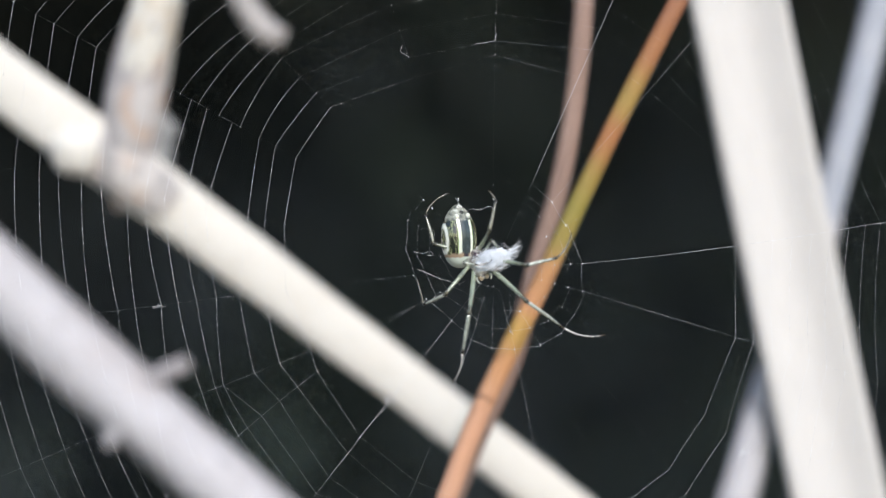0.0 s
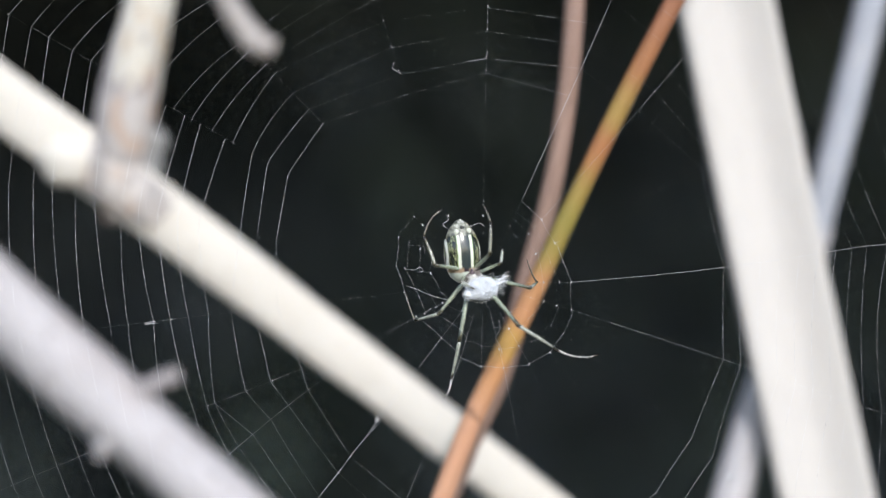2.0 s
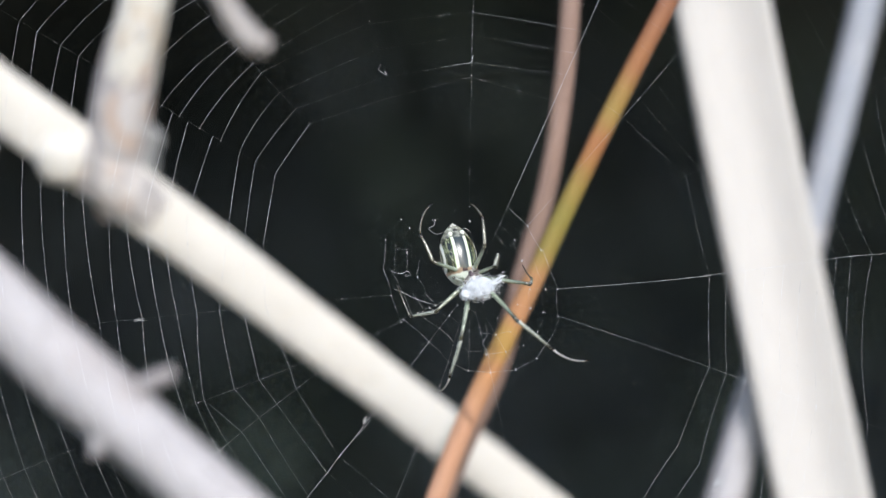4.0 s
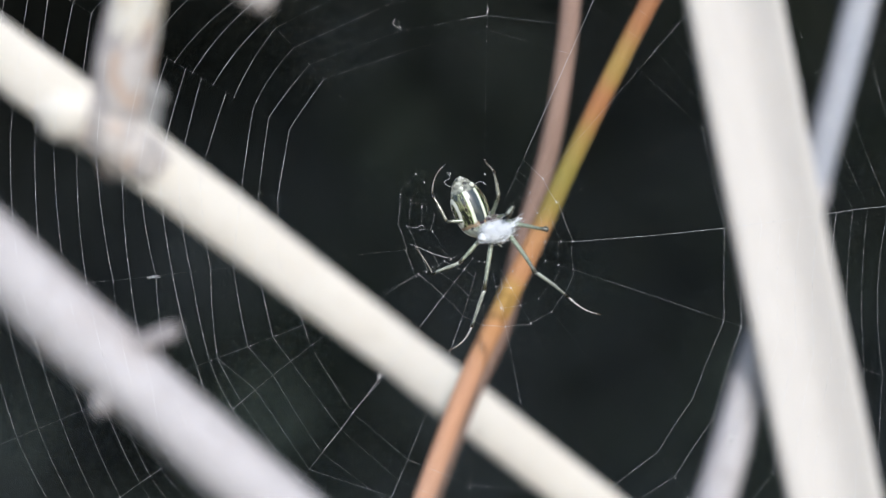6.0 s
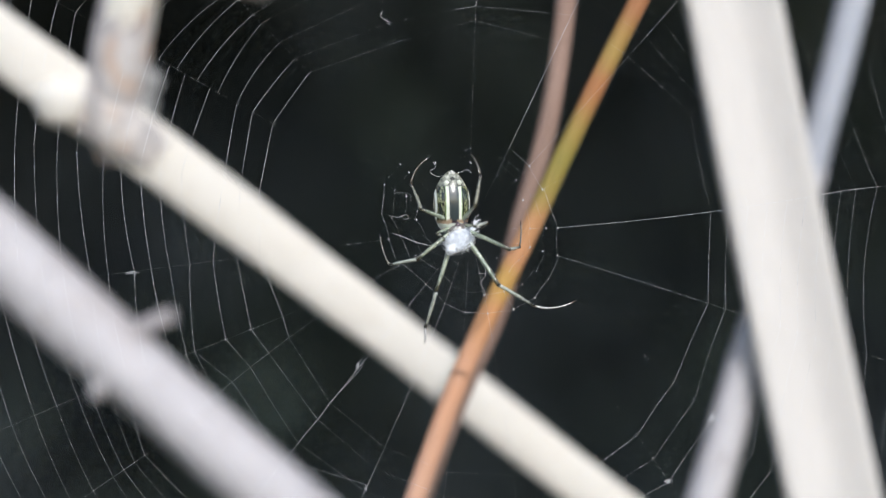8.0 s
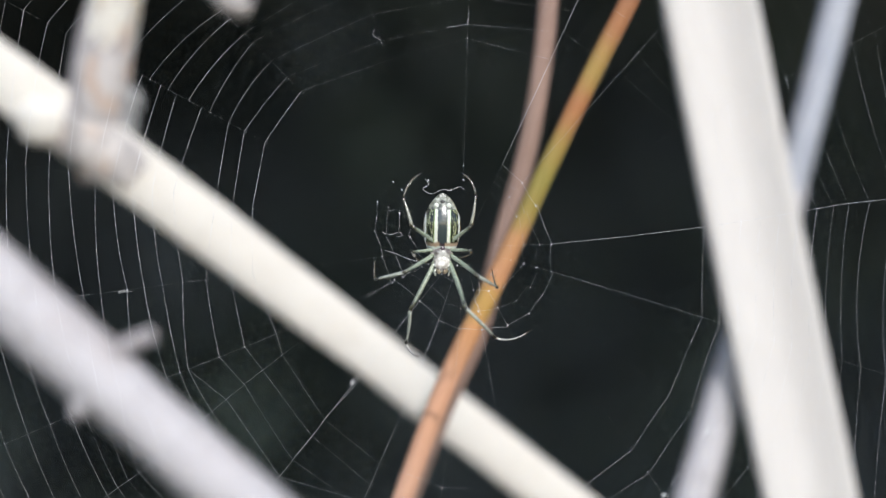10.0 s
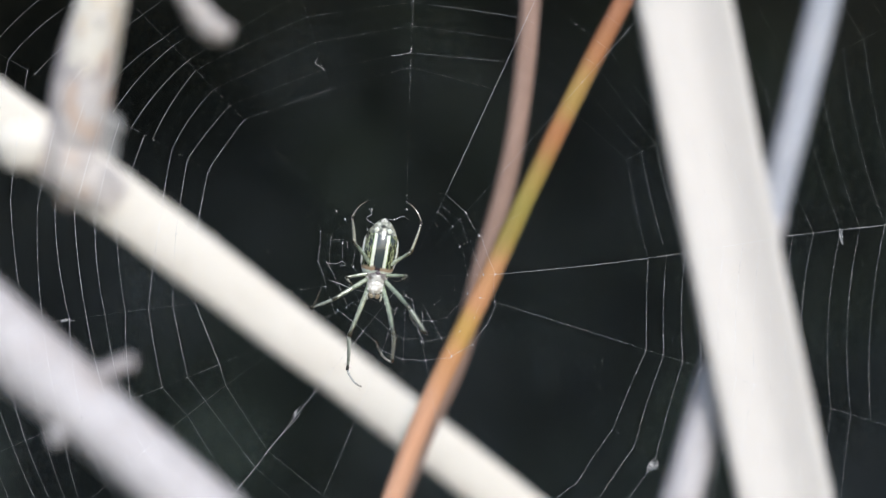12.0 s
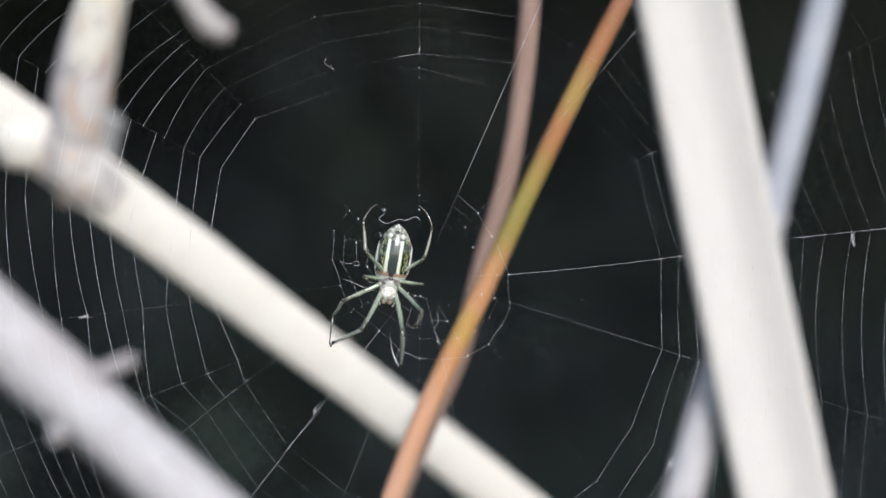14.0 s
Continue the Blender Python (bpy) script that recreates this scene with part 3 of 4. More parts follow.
# turns that run unevenly
NEAR = {0: (402, 438, 478, 525, 547, 584, 605, 661), 1: (400, 442, 474, 513, 556, 598, 635, 690, 751, 805), 2: (380, 415, 446, 523, 561, 598, 633, 664, 713),
        3: (373, 413, 456, 497, 533, 566, 596, 643, 674, 722, 758, 800), 4: (359, 419, 467, 526, 541, 566, 617, 652, 688, 723, 747, 787), 5: (366, 410, 450, 524, 545, 580, 635, 690, 712, 735, 757, 800)}
NEAR.update({13: (450, 483, 519, 553, 587, 620, 654, 685, 715, 750, 798), 14: (433, 466, 500, 535, 570, 604, 636, 666, 693, 731, 780), 15: (442, 471, 500, 530, 560, 590, 620, 645, 671, 716, 776), 18: (370, 395, 443), 6: (385, 421, 475, 540, 560)})
# how far the breeze bellies the spiral from each radius to the next
BELLY = [1.0, 0.3, 0.5, 0.5, 0.6, 0.6, 0.4, 0.4, 0.4, 0.4, 0.3, 0.3, 0.3, 0.7, 0.7, 0.3, 0.3, 0.3, 0.3, 0.3]
SHIFTED = (0, 0, 0, 16, 24, 14, 15, 0, 15)     # where the turns leave radius 1 a little further out than they reach it
TURNS, EDGE = 15, 1000


def bearing(i, r):
    """Bearing of radius i at distance r (steps), bending a little between the rim and the far end."""
    i %= 20
    u = min(max((r - RIM[i]) / 520.0, 0.0), 1.0)
    return BEARING_IN[i] + (BEARING_OUT[i] - BEARING_IN[i]) * u ** 0.7


def on_web(i, r, lift=0.0):
    a = radians(bearing(i, r))
    return Vector((r * math.cos(a) * STEP * MM, lift * MM, r * math.sin(a) * STEP * MM))


PULLED = []      # every stretch of silk, with its two ends, to be moved with the sway


def thread(name, path, radius, web, beads=()):
    bm = bmesh.new()
    girths = radius if isinstance(radius, list) else [radius] * len(path)
    tube(bm, path, [1.2 * g * MM for g in girths], 5, True)
    for b, size in beads:     # drops are drawn out along whichever thread they cling to
        lean = Euler((0, 2.2 * noise.noise(b * 9000), 0)).to_matrix().to_4x4()
        blob(bm, b, (0.7 * size * MM, 0.7 * size * MM, 1.35 * size * MM), lean, 4, 6)
    ob = part(name, bm, M_SILK, web)
    PULLED.append((ob, path[0].copy(), path[-1].copy()))
    return ob


def build_web():
    web = thing("orb_web", "fine white orb web with open hub and catching spiral, sunlit", "spider web")
    rng = random.Random(11)
    turn_of = lambda i, n: NEAR[i][n] if n < len(NEAR.get(i, ())) else jig[i][n] + (
        FIRST[i] + PITCH[i] * n if i not in NEAR else NEAR[i][-1] + PITCH[i] * (n - len(NEAR[i]) + 1))
    jig = [[rng.gauss(0, 2.5) for _ in range(TURNS + 3)] for _ in range(20)]
    # radii, from the hub's inner turn to beyond the outermost turn
    for i in range(20):
        inner = on_web(i, 55 if i % 3 else 38)
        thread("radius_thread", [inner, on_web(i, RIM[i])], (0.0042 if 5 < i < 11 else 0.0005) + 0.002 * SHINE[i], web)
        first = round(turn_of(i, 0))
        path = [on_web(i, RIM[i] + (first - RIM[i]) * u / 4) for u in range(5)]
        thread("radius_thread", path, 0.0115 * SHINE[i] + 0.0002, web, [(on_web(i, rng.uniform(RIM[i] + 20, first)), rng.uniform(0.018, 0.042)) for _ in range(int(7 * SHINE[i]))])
        # beyond the first turn its girth varies in patches, imitating uneven glints
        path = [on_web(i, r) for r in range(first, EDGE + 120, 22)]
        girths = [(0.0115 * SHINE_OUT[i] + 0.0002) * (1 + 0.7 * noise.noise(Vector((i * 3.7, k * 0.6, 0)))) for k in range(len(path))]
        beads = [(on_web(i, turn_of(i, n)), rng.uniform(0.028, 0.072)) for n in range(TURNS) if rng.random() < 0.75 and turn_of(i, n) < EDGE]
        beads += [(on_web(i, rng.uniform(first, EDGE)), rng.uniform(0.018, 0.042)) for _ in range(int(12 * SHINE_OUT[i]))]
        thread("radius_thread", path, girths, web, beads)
    # the catching spiral, turn by turn
    for n in range(TURNS):
        for i in range(20):
            j = (i + 1) % 20
            a, b = turn_of(i, n), turn_of(j, n + (i == 16))     # one turn further at the seam of the spiral
            if i == 1 and n < len(SHIFTED):
                a += SHIFTED[n]
            if max(a, b) > EDGE:
                continue
            p, q = on_web(i, a), on_web(j, b)
            # the breeze bellies each thread out to one side
            chord = (q - p).normalized()
            belly = Vector((-0.055, 0, 0.03)) * (p - q).length * BELLY[i] * min(1.0, max(0.12, (a - 370) / 180))
            bow = (belly - chord * belly.dot(chord)) * rng.uniform(0.55, 1.25)
            lift = Vector((0, rng.gauss(0, 0.05) * MM, 0))
            path = [p] + [p.lerp(q, u) + (bow + lift) * 4 * u * (1 - u) for u in (0.07, 0.14, 0.21, 0.28, 0.36, 0.43, 0.5, 0.57, 0.64, 0.72, 0.79, 0.86, 0.93)] + [q]
            # thick and thin stretches at random imitate short glints along the thread
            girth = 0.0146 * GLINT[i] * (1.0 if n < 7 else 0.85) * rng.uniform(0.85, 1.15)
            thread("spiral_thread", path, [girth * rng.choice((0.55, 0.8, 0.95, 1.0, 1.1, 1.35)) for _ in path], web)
    # one more turn begins low on the web
    for (i, a), (j, b) in (((4, 526), (5, 491)), ((5, 491), (6, 512)), ((6, 512), (7, 478))):
        thread("spiral_thread", [on_web(i, a), (on_web(i, a) + on_web(j, b)) / 2, on_web(j, b)], 0.0055, web)
    # a bridging turn round the outside, and the threads that moor it
    rim_path = [on_web(i % 20, EDGE + 100 + 25 * math.sin(i * 2.1)) for i in range(21)]
    thread("frame_thread", rim_path, 0.02, web)
    for i, end in ((1, (-95, 30, 52)), (17, (28, 28, 75)), (5, (-66, 36, -50)), (13, (46, 28, -45))):
        thread("mooring_thread", [on_web(i, EDGE + 80), Vector(end) * MM], 0.02, web)
    # hub: three to four loose turns with bright knots
    pitch = [22, 24, 21, 20, 24, 26, 28, 33, 36, 36, 36, 34, 30, 27, 25, 20, 18, 18, 16, 18]
    for n in range(4):
        for i in range(20):
            j = (i + 1) % 20
            gone = rng.random()
            over = bearing(i, 150) % 360
            faint = (0.08 if 55 < over < 128 else 0.2 if 50 < over < 150 else ((0.8 if n == 0 else 0.45) if over > 285 or over < 50 else 0.95)) * (1.0 if n == 0 else 0.75)     # thinner upper turns stand in for their weaker glint
            if gone < (0.0, 0.1, 0.25, 0.4)[n] or (n == 3 and 6 < i < 13 and gone < 0.7):
                continue
            p = on_web(i, RIM[i] - pitch[i] * n + rng.gauss(0, 2))
            q = on_web(j, RIM[j] - pitch[j] * n + rng.gauss(0, 2))
            sag = (p - q).length * rng.uniform(-0.06, 0.03)
            middle = (p + q) / 2
            path = [p, middle + middle.normalized() * sag + Vector((0, rng.gauss(0, 0.1) * MM, 0)), q]
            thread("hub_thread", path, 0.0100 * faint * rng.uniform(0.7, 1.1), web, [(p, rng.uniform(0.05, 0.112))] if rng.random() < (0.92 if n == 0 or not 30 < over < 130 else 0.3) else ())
    return web


WEB_AT = (2.83, 206.6, -2.32)
# the web in the breeze: shift across and up (mm), stretch and shear, and pull of the hub (mm)
SWAY = [
    (0, 2.19, 0.73, -0.0065, -0.0070, 0.0074, 0.0039, -0.00, -0.22),
    (0.5, 2.94, 0.58, -0.0012, -0.0017, 0.0035, 0.0221, 0.09, -0.24),
    (1, 2.45, 0.17, -0.0134, 0.0001, -0.0068, 0.0046, -0.02, 0.04),
    (1.5, 2.21, 0.01, -0.0054, -0.0168, -0.0064, -0.0024, -0.09, -0.33),
    (2, 2.13, -0.09, -0.0150, -0.0015, -0.0023, 0.0120, -0.05, 0.10),
    (2.5, 1.90, -0.04, -0.0144, -0.0093, -0.0196, 0.0064, -0.06, -0.36),
    (5, 1.12, -0.95, -0.0232, -0.0039, -0.0200, 0.0133, -0.06, 0.01),
] + [
    (5.5, 1.64, -0.69, -0.0070, 0.0012, -0.0018, 0.0178, -0.06, 0.07),
    (6, 2.41, -0.36, -0.0168, -0.0050, -0.0133, 0.0150, 0.00, -0.01),
    (6.5, 2.57, -0.49, -0.0197, 0.0011, -0.0049, 0.0152, 0.04, 0.16),
    (7, 2.13, -0.31, -0.0130, 0.0063, 0.0027, 0.0103, -0.01, 0.11),
    (7.5, 1.81, -0.48, -0.0225, 0.0105, 0.0051, 0.0104, -0.06, 0.07),
    (8, 1.09, -0.73, -0.0059, 0.0202, 0.0075, 0.0052, 0.16, 0.14),
    (10.5, 2.46, -0.24, -0.0039, 0.0089, 0.0147, -0.0024, 0.22, 0.07),
] + [
    (11, 1.82, 0.33, 0.0028, 0.0041, 0.0094, -0.0048, 0.30, -0.04),
    (11.5, -0.00, -0.59, -0.0133, 0.0048, 0.0121, 0.0062, 0.17, 0.19),
    (12, -1.31, -0.86, -0.0029, 0.0114, 0.0092, 0.0077, 0.16, 0.16),
    (12.5, 0.01, -0.00, 0.0008, -0.0001, -0.0003, 0.0000, -0.02, 0.01),
    (13, 0.42, -0.41, -0.0048, 0.0011, 0.0007, 0.0065, 0.12, 0.01),
    (13.5, 0.57, -0.50, -0.0080, -0.0072, 0.0050, -0.0033, 0.13, -0.00),
    (14, 0.17, -0.91, -0.0078, -0.0185, 0.0029, 0.0000, 0.04, -0.01),
]


def tuft(name, centre, size, loops, radius, web, seed, stretch=(1, 1)):
    """A small tangle of silk."""
    rng = random.Random(seed)
    bm = bmesh.new()
    for _ in range(loops):
        pts = [Vector((rng.gauss(0, size * stretch[0]), rng.gauss(0, size * 0.3), rng.gauss(0, size * stretch[1]))) * MM + centre for _ in range(5)]
        path = spline(pts, 5)
        tube(bm, path, [radius * MM] * len(path), 5)
    ob = part(name, bm, M_SILK, web)
    PULLED.append((ob, centre - Vector((MM, 0, 0)), centre + Vector((MM, 0, 0))))
    return ob


def strand(name, points, radius, web, beads=()):
    """A curling loose strand, points in steps from the hub."""
    path = spline([Vector((x * STEP * MM, 0, z * STEP * MM)) for x, z in points], 6)
    return thread(name, path, radius, web, [(Vector((x * STEP * MM, 0, z * STEP * MM)), s) for x, z, s in beads])


orb = build_web()
tuft("silk_tuft", Vector((445 * STEP * MM, 0, -335 * STEP * MM)), 0.3, 8, 0.014, orb, 3)
tuft("silk_tuft", on_web(11, 577), 0.22, 6, 0.013, orb, 13, (0.9, 0.9))
tuft("silk_tuft", on_web(7, 484), 0.18, 3, 0.01, orb, 14, (0.7, 1.1))
tuft("silk_tuft", Vector((776 * STEP * MM, 0, 66 * STEP * MM)), 0.3, 4, 0.018, orb, 4, (0.5, 1.4))
tuft("silk_tuft", Vector((-596 * STEP * MM, 0, -68 * STEP * MM)), 0.2, 4, 0.012, orb, 5, (1.4, 0.5))
tuft("silk_tuft", Vector((-192 * STEP * MM, 0, -238 * STEP * MM)), 0.16, 4, 0.01, orb, 6, (0.6, 1.4))
strand("loose_strand", [(-67, 121), (-62, 112), (-72, 104), (-60, 95), (-35, 102), (-25, 100), (-5, 106), (2, 100)], 0.016, orb, [(-62, 119, 0.1), (-22, 101, 0.07)])
strand("loose_strand", [(-140, 26), (-125, 24), (-112, 28), (-108, 22), (-118, 20)], 0.015, orb)
strand("loose_strand", [(-134, 66), (-120, 67), (-106, 64), (-105, 52)], 0.006, orb)
strand("loose_strand", [(-137, -4), (-122, -9), (-99, -19), (-80, -25), (-60, -29)], 0.014, orb, [(-122, -9, 0.07), (-96, -20, 0.06), (-82, -24, 0.08)])
strand("loose_strand", [(28, -62), (30, -80), (22, -95), (28, -105), (34, -122)], 0.014, orb)
strand("loose_strand", [(-183, -222), (-196, -238), (-186, -234), (-226, -284), (-240, -300), (-252, -318), (-292, -366)], 0.009, orb)
strand("loose_strand", [(-160, 388), (-163, 378), (-155, 372), (-148, 368)], 0.015, orb, [(-152, 374, 0.06)])
strand("loose_strand", [(8, 408), (4, 396), (-8, 393), (-30, 390)], 0.014, orb, [(6, 402, 0.06)])

# ---- the spider ----
SPIDER_Y = 205.1
BODY = [
    (0, 3.00, -0.22, 21.3, 28),
    (0.5, 4.47, 0.04, 27.3, 28),
    (1, 4.43, -0.33, 27.1, 26),
    (1.5, 4.18, -0.46, 29.5, 22),
    (2, 3.60, -0.79, 13.7, 14),
    (2.5, 3.92, -1.27, 20.1, 14),
    (5, 3.90, -1.21, 24.3, 15),
    (5.5, 4.53, -1.23, 29.8, 20),
    (6, 5.40, -0.20, 37.6, 25),
    (6.5, 5.68, -0.79, 26.9, 20),
    (7, 4.01, -1.24, 18.9, 12),
    (7.5, 4.09, -1.65, 14.8, 9),
    (8, 2.75, -1.95, 7.2, 9),
] + [
    (10.5, 3.25, -2.37, -3.3, 0),
    (11, 2.70, -1.90, -6.6, 2),
    (11.5, 0.47, -1.96, -6.0, 2),
    (12, -1.16, -2.19, -8.0, 2),
    (12.5, -0.25, -1.74, -15.5, -3),
    (13, 0.27, -2.26, -19.9, -2),
    (13.5, 0.97, -2.70, -11.3, 0),
    (14, 0.11, -2.91, -8.9, 0),
]
LEG_TIMES = [b[0] for b in BODY]
# hips (mm, across and up from the waist), pieces of each leg (mm), girth, and where knee, ankle and tip go, time by time
HIPS = [(-0.55, 0.0), (0.55, 0.0), (-0.75, -0.6), (0.75, -0.6), (-0.8, -1.1), (0.8, -1.1), (-0.6, -1.6), (0.6, -1.6)]
PIECES = [(3.6, 3.0, 3.3), (3.2, 3.1, 2.7), (2.4, 1.2, 1.7), (2.6, 1.4, 1.8), (4.2, 2.9, 3.4), (5.0, 3.0, 2.9), (5.6, 3.9, 3.3), (6.0, 4.6, 4.3)]
GIRTH = [0.21, 0.21, 0.18, 0.18, 0.23, 0.23, 0.25, 0.25]
STRIDE = []
STRIDE.append(
    [(-3.5, 2.2, -3.1, 5.1, 0.3, 6.3),
     (-3.4, 2.1, -3, 5, 0.4, 6.6),
     (-3.6, 1.8, -3.2, 5.1, -0, 6.6),
     (-3.7, 2, -3.4, 5, -0.2, 6.6),
     (-3.3, 1.1, -3.7, 4.3, -1.1, 6.4),
     (-2.9, 2.5, -2.8, 5.7, -0.5, 8.2),
     (-3, 1.8, -3.3, 5, -0.7, 7.4),
     (-3.8, 2.5, -3.4, 5.5, -0.3, 7.4),
     (-3.4, 2.1, -2.9, 5.1, 0.3, 6.9),
     (-3.8, 2, -3.7, 5, -0.9, 7.2),
     (-3.5, 1.9, -3.5, 4.8, -0.6, 6.9),
     (-3.6, 1.8, -3.8, 4.7, -1.2, 7.1),
     (-3.3, 1.5, -4, 4.1, -1.5, 6.8)] +
    [(-2.9, 1.7, -3.8, 4.5, -2.1, 7),
     (-3, 1.8, -3.9, 4.3, -2.5, 6.9),
     (-3, 1.9, -3.8, 4.6, -2.1, 6.5),
     (-2.6, 2.2, -3.2, 4.6, -1.8, 6.4),
     (-2.5, 1.5, -3.6, 4.4, -2.5, 6.5),
     (-2.3, 1.8, -3.3, 4.1, -3.1, 6.4),
     (-2.8, 1.8, -3.6, 4.8, -2.6, 6.7),
     (-2.8, 1.8, -3.5, 4.8, -2.2, 6.6)])
STRIDE.append(
    [(2.1, 1.3, 3.9, 4, 3.4, 5.1),
     (2, 0.9, 3.6, 3.8, 3.4, 4.8),
     (1.9, 0.9, 3, 2.8, 3.4, 5.1),
     (1.7, 0.8, 3.2, 3.5, 3.2, 4.8),
     (2.1, 0.9, 3.1, 4.4, 2.6, 5.9),
     (2.6, 1.7, 3.6, 4.6, 2.5, 6.2),
     (2.1, 1.6, 2.9, 4.3, 2.6, 6),
     (1, 1, 2, 3.3, 2.7, 5.5),
     (2, 0.9, 3.2, 3.2, 3.2, 4.8),
     (1.6, 1.2, 2.7, 4.1, 2.3, 5.6),
     (1.8, 1.6, 3.1, 4, 2.8, 5.7),
     (1.9, 1.5, 3, 4.7, 2.2, 6.3),
     (1.9, 1.2, 2.9, 4.4, 2.1, 6.3)] +
    [(3, 1.9, 3.3, 4.9, 1.5, 7.4),
     (3, 2.4, 3.2, 5.1, 1.1, 7.4),
     (2.9, 2.3, 3.3, 5.1, 1.2, 7),
     (3.4, 2.4, 3.6, 5, 1.6, 7),
     (3.3, 2.2, 3.2, 5.4, 0.9, 7.5),
     (3.3, 2.8, 3.1, 5.6, 0.1, 7.7),
     (3.4, 2.5, 3.1, 5.6, 0.7, 7.8),
     (3.2, 2.2, 3.3, 5.3, 1.3, 7.4)])
STRIDE.append(
    [(-1.3, -0.7, -0.1, -1.4, 1.4, -1.4),
     (-1.1, -0, -0.2, -0.8, 1, -1.4),
     (-1.7, -0.7, -0.9, -1.4, 0.3, -1.7),
     (-1.4, 0, -0.7, -1, 0.2, -1.5),
     (-1.2, -1.1, -0.3, -1.9, 0.8, -2.2),
     (-1.4, 0.2, -0.7, -0.3, 0.5, -1.1),
     (-1.8, -0.3, -1, -1.2, -0.3, -2.2),
     (-2.1, -0.4, -1.5, -1.4, -0.6, -2.2),
     (-1.9, 0, -1.4, -0.8, -0.7, -1.6),
     (-1.7, -0.4, -1.2, -1.1, -0.3, -1.9),
     (-2.1, -0.6, -1.5, -1.2, -0.4, -1.5),
     (-2.1, -0.6, -1.3, -1.1, -0.2, -1.4),
     (-2.1, -1, -1.7, -1.3, -0.9, -1.6)] +
    [(-3.1, -0.8, -2.9, -1.4, -1.2, -2),
     (-3, -0.8, -2.9, -1.3, -1.4, -1.9),
     (-3.3, -0.8, -2.9, -1.7, -1.5, -2.1),
     (-3, -1.3, -2.5, -1.8, -1, -2.1),
     (-3, -1.2, -1.8, -1.2, -0.6, -1),
     (-2.8, -1.2, -2.2, -1.7, -0.8, -1.5),
     (-3.1, -1.6, -2.2, -1.6, -1.1, -1.5),
     (-2.6, -0.6, -2.2, -0.9, -1.2, -1)])
STRIDE.append(
    [(2, 0.4, 2.3, -0.6, 2.6, -1.3),
     (1.7, 0.1, 1.8, -0.3, 2.1, -1.1),
     (2.1, -0.5, 2, -1.3, 1.4, -2),
     (2.4, -0.5, 1.9, -0.9, 1.2, -1.5),
     (3, -0.2, 3.5, 1.2, 2.4, -1.4),
     (2.6, -0.4, 3.9, 1.2, 2.4, -1.5),
     (2.3, -0.6, 3, 0.3, 1.5, -1.8),
     (2.1, -0.9, 2.6, -1.2, 1, -2.2),
     (1.6, -0.9, 2.7, -0.6, 0.7, -1.6),
     (1.2, -1.4, 2.3, -0.9, 0.7, -1.8),
     (1.6, -0.7, 2.9, -0.9, 1.4, -1.5),
     (2.1, -1, 3.4, -1.2, 1.8, -1.3),
     (1.7, -0.8, 3, -0.5, 1.6, -1.2)] +
    [(3, -0.6, 2.7, -1.1, 1.3, -1.3),
     (3.3, -1.4, 3, -1.7, 1.9, -1.6),
     (2.7, -0.4, 2.6, -0.8, 1.5, -1),
     (2.9, -0.3, 2.4, -0.8, 1.6, -0.9),
     (3.3, -0.9, 2.4, -0.9, 1.6, -0.8),
     (3.1, -0.1, 2.5, 0, 1.4, -0.3),
     (3.2, -0.3, 2.4, -0.5, 1.5, -0.6),
     (3.2, -0.5, 2.5, -0.6, 1.6, -0.6)])
STRIDE.append(
    [(-4.2, -2.9, -6.5, -3.1, -6.2, -0.2),
     (-3.8, -2.7, -6.9, -2.4, -7, 0.5),
     (-4.7, -2.9, -7.4, -2.2, -7.3, 0.9),
     (-3.9, -2.7, -6.7, -2.4, -6.7, 0.4),
     (-4.1, -3.6, -6.5, -3.7, -6.8, -0.6),
     (-4.4, -2.3, -6.7, -2.2, -6.8, 1.3),
     (-4.7, -2.6, -7.3, -1.9, -7.3, 1.6),
     (-5, -2, -7.9, -1.3, -7.6, 2.1),
     (-5.6, -2, -8.2, -0.9, -7.4, 2.6),
     (-5.1, -2.6, -8, -1.7, -7.8, 1.6),
     (-5, -2.6, -7.6, -2.3, -7.4, 0.6),
     (-4.9, -2.7, -7.7, -2.7, -7.7, 0.3),
     (-4.5, -3.4, -7.1, -3.5, -7.7, -0.4)] +
    [(-3.6, -2.7, -6.6, -3.6, -6.4, -1.9),
     (-4.1, -3, -6.9, -3.8, -6.7, -1.8),
     (-4.1, -3.1, -6.7, -4.2, -5.8, -2.9),
     (-3.9, -3.6, -6, -4.8, -5.2, -2.7),
     (-3.4, -3.9, -5.3, -5.1, -4.5, -2.8),
     (-3.1, -4.1, -5.2, -5.1, -4.4, -3.1),
     (-3, -3.6, -4.7, -4.8, -5.5, -5.2),
     (-4.9, -3.7, -5, -5, -4.9, -7.7)])
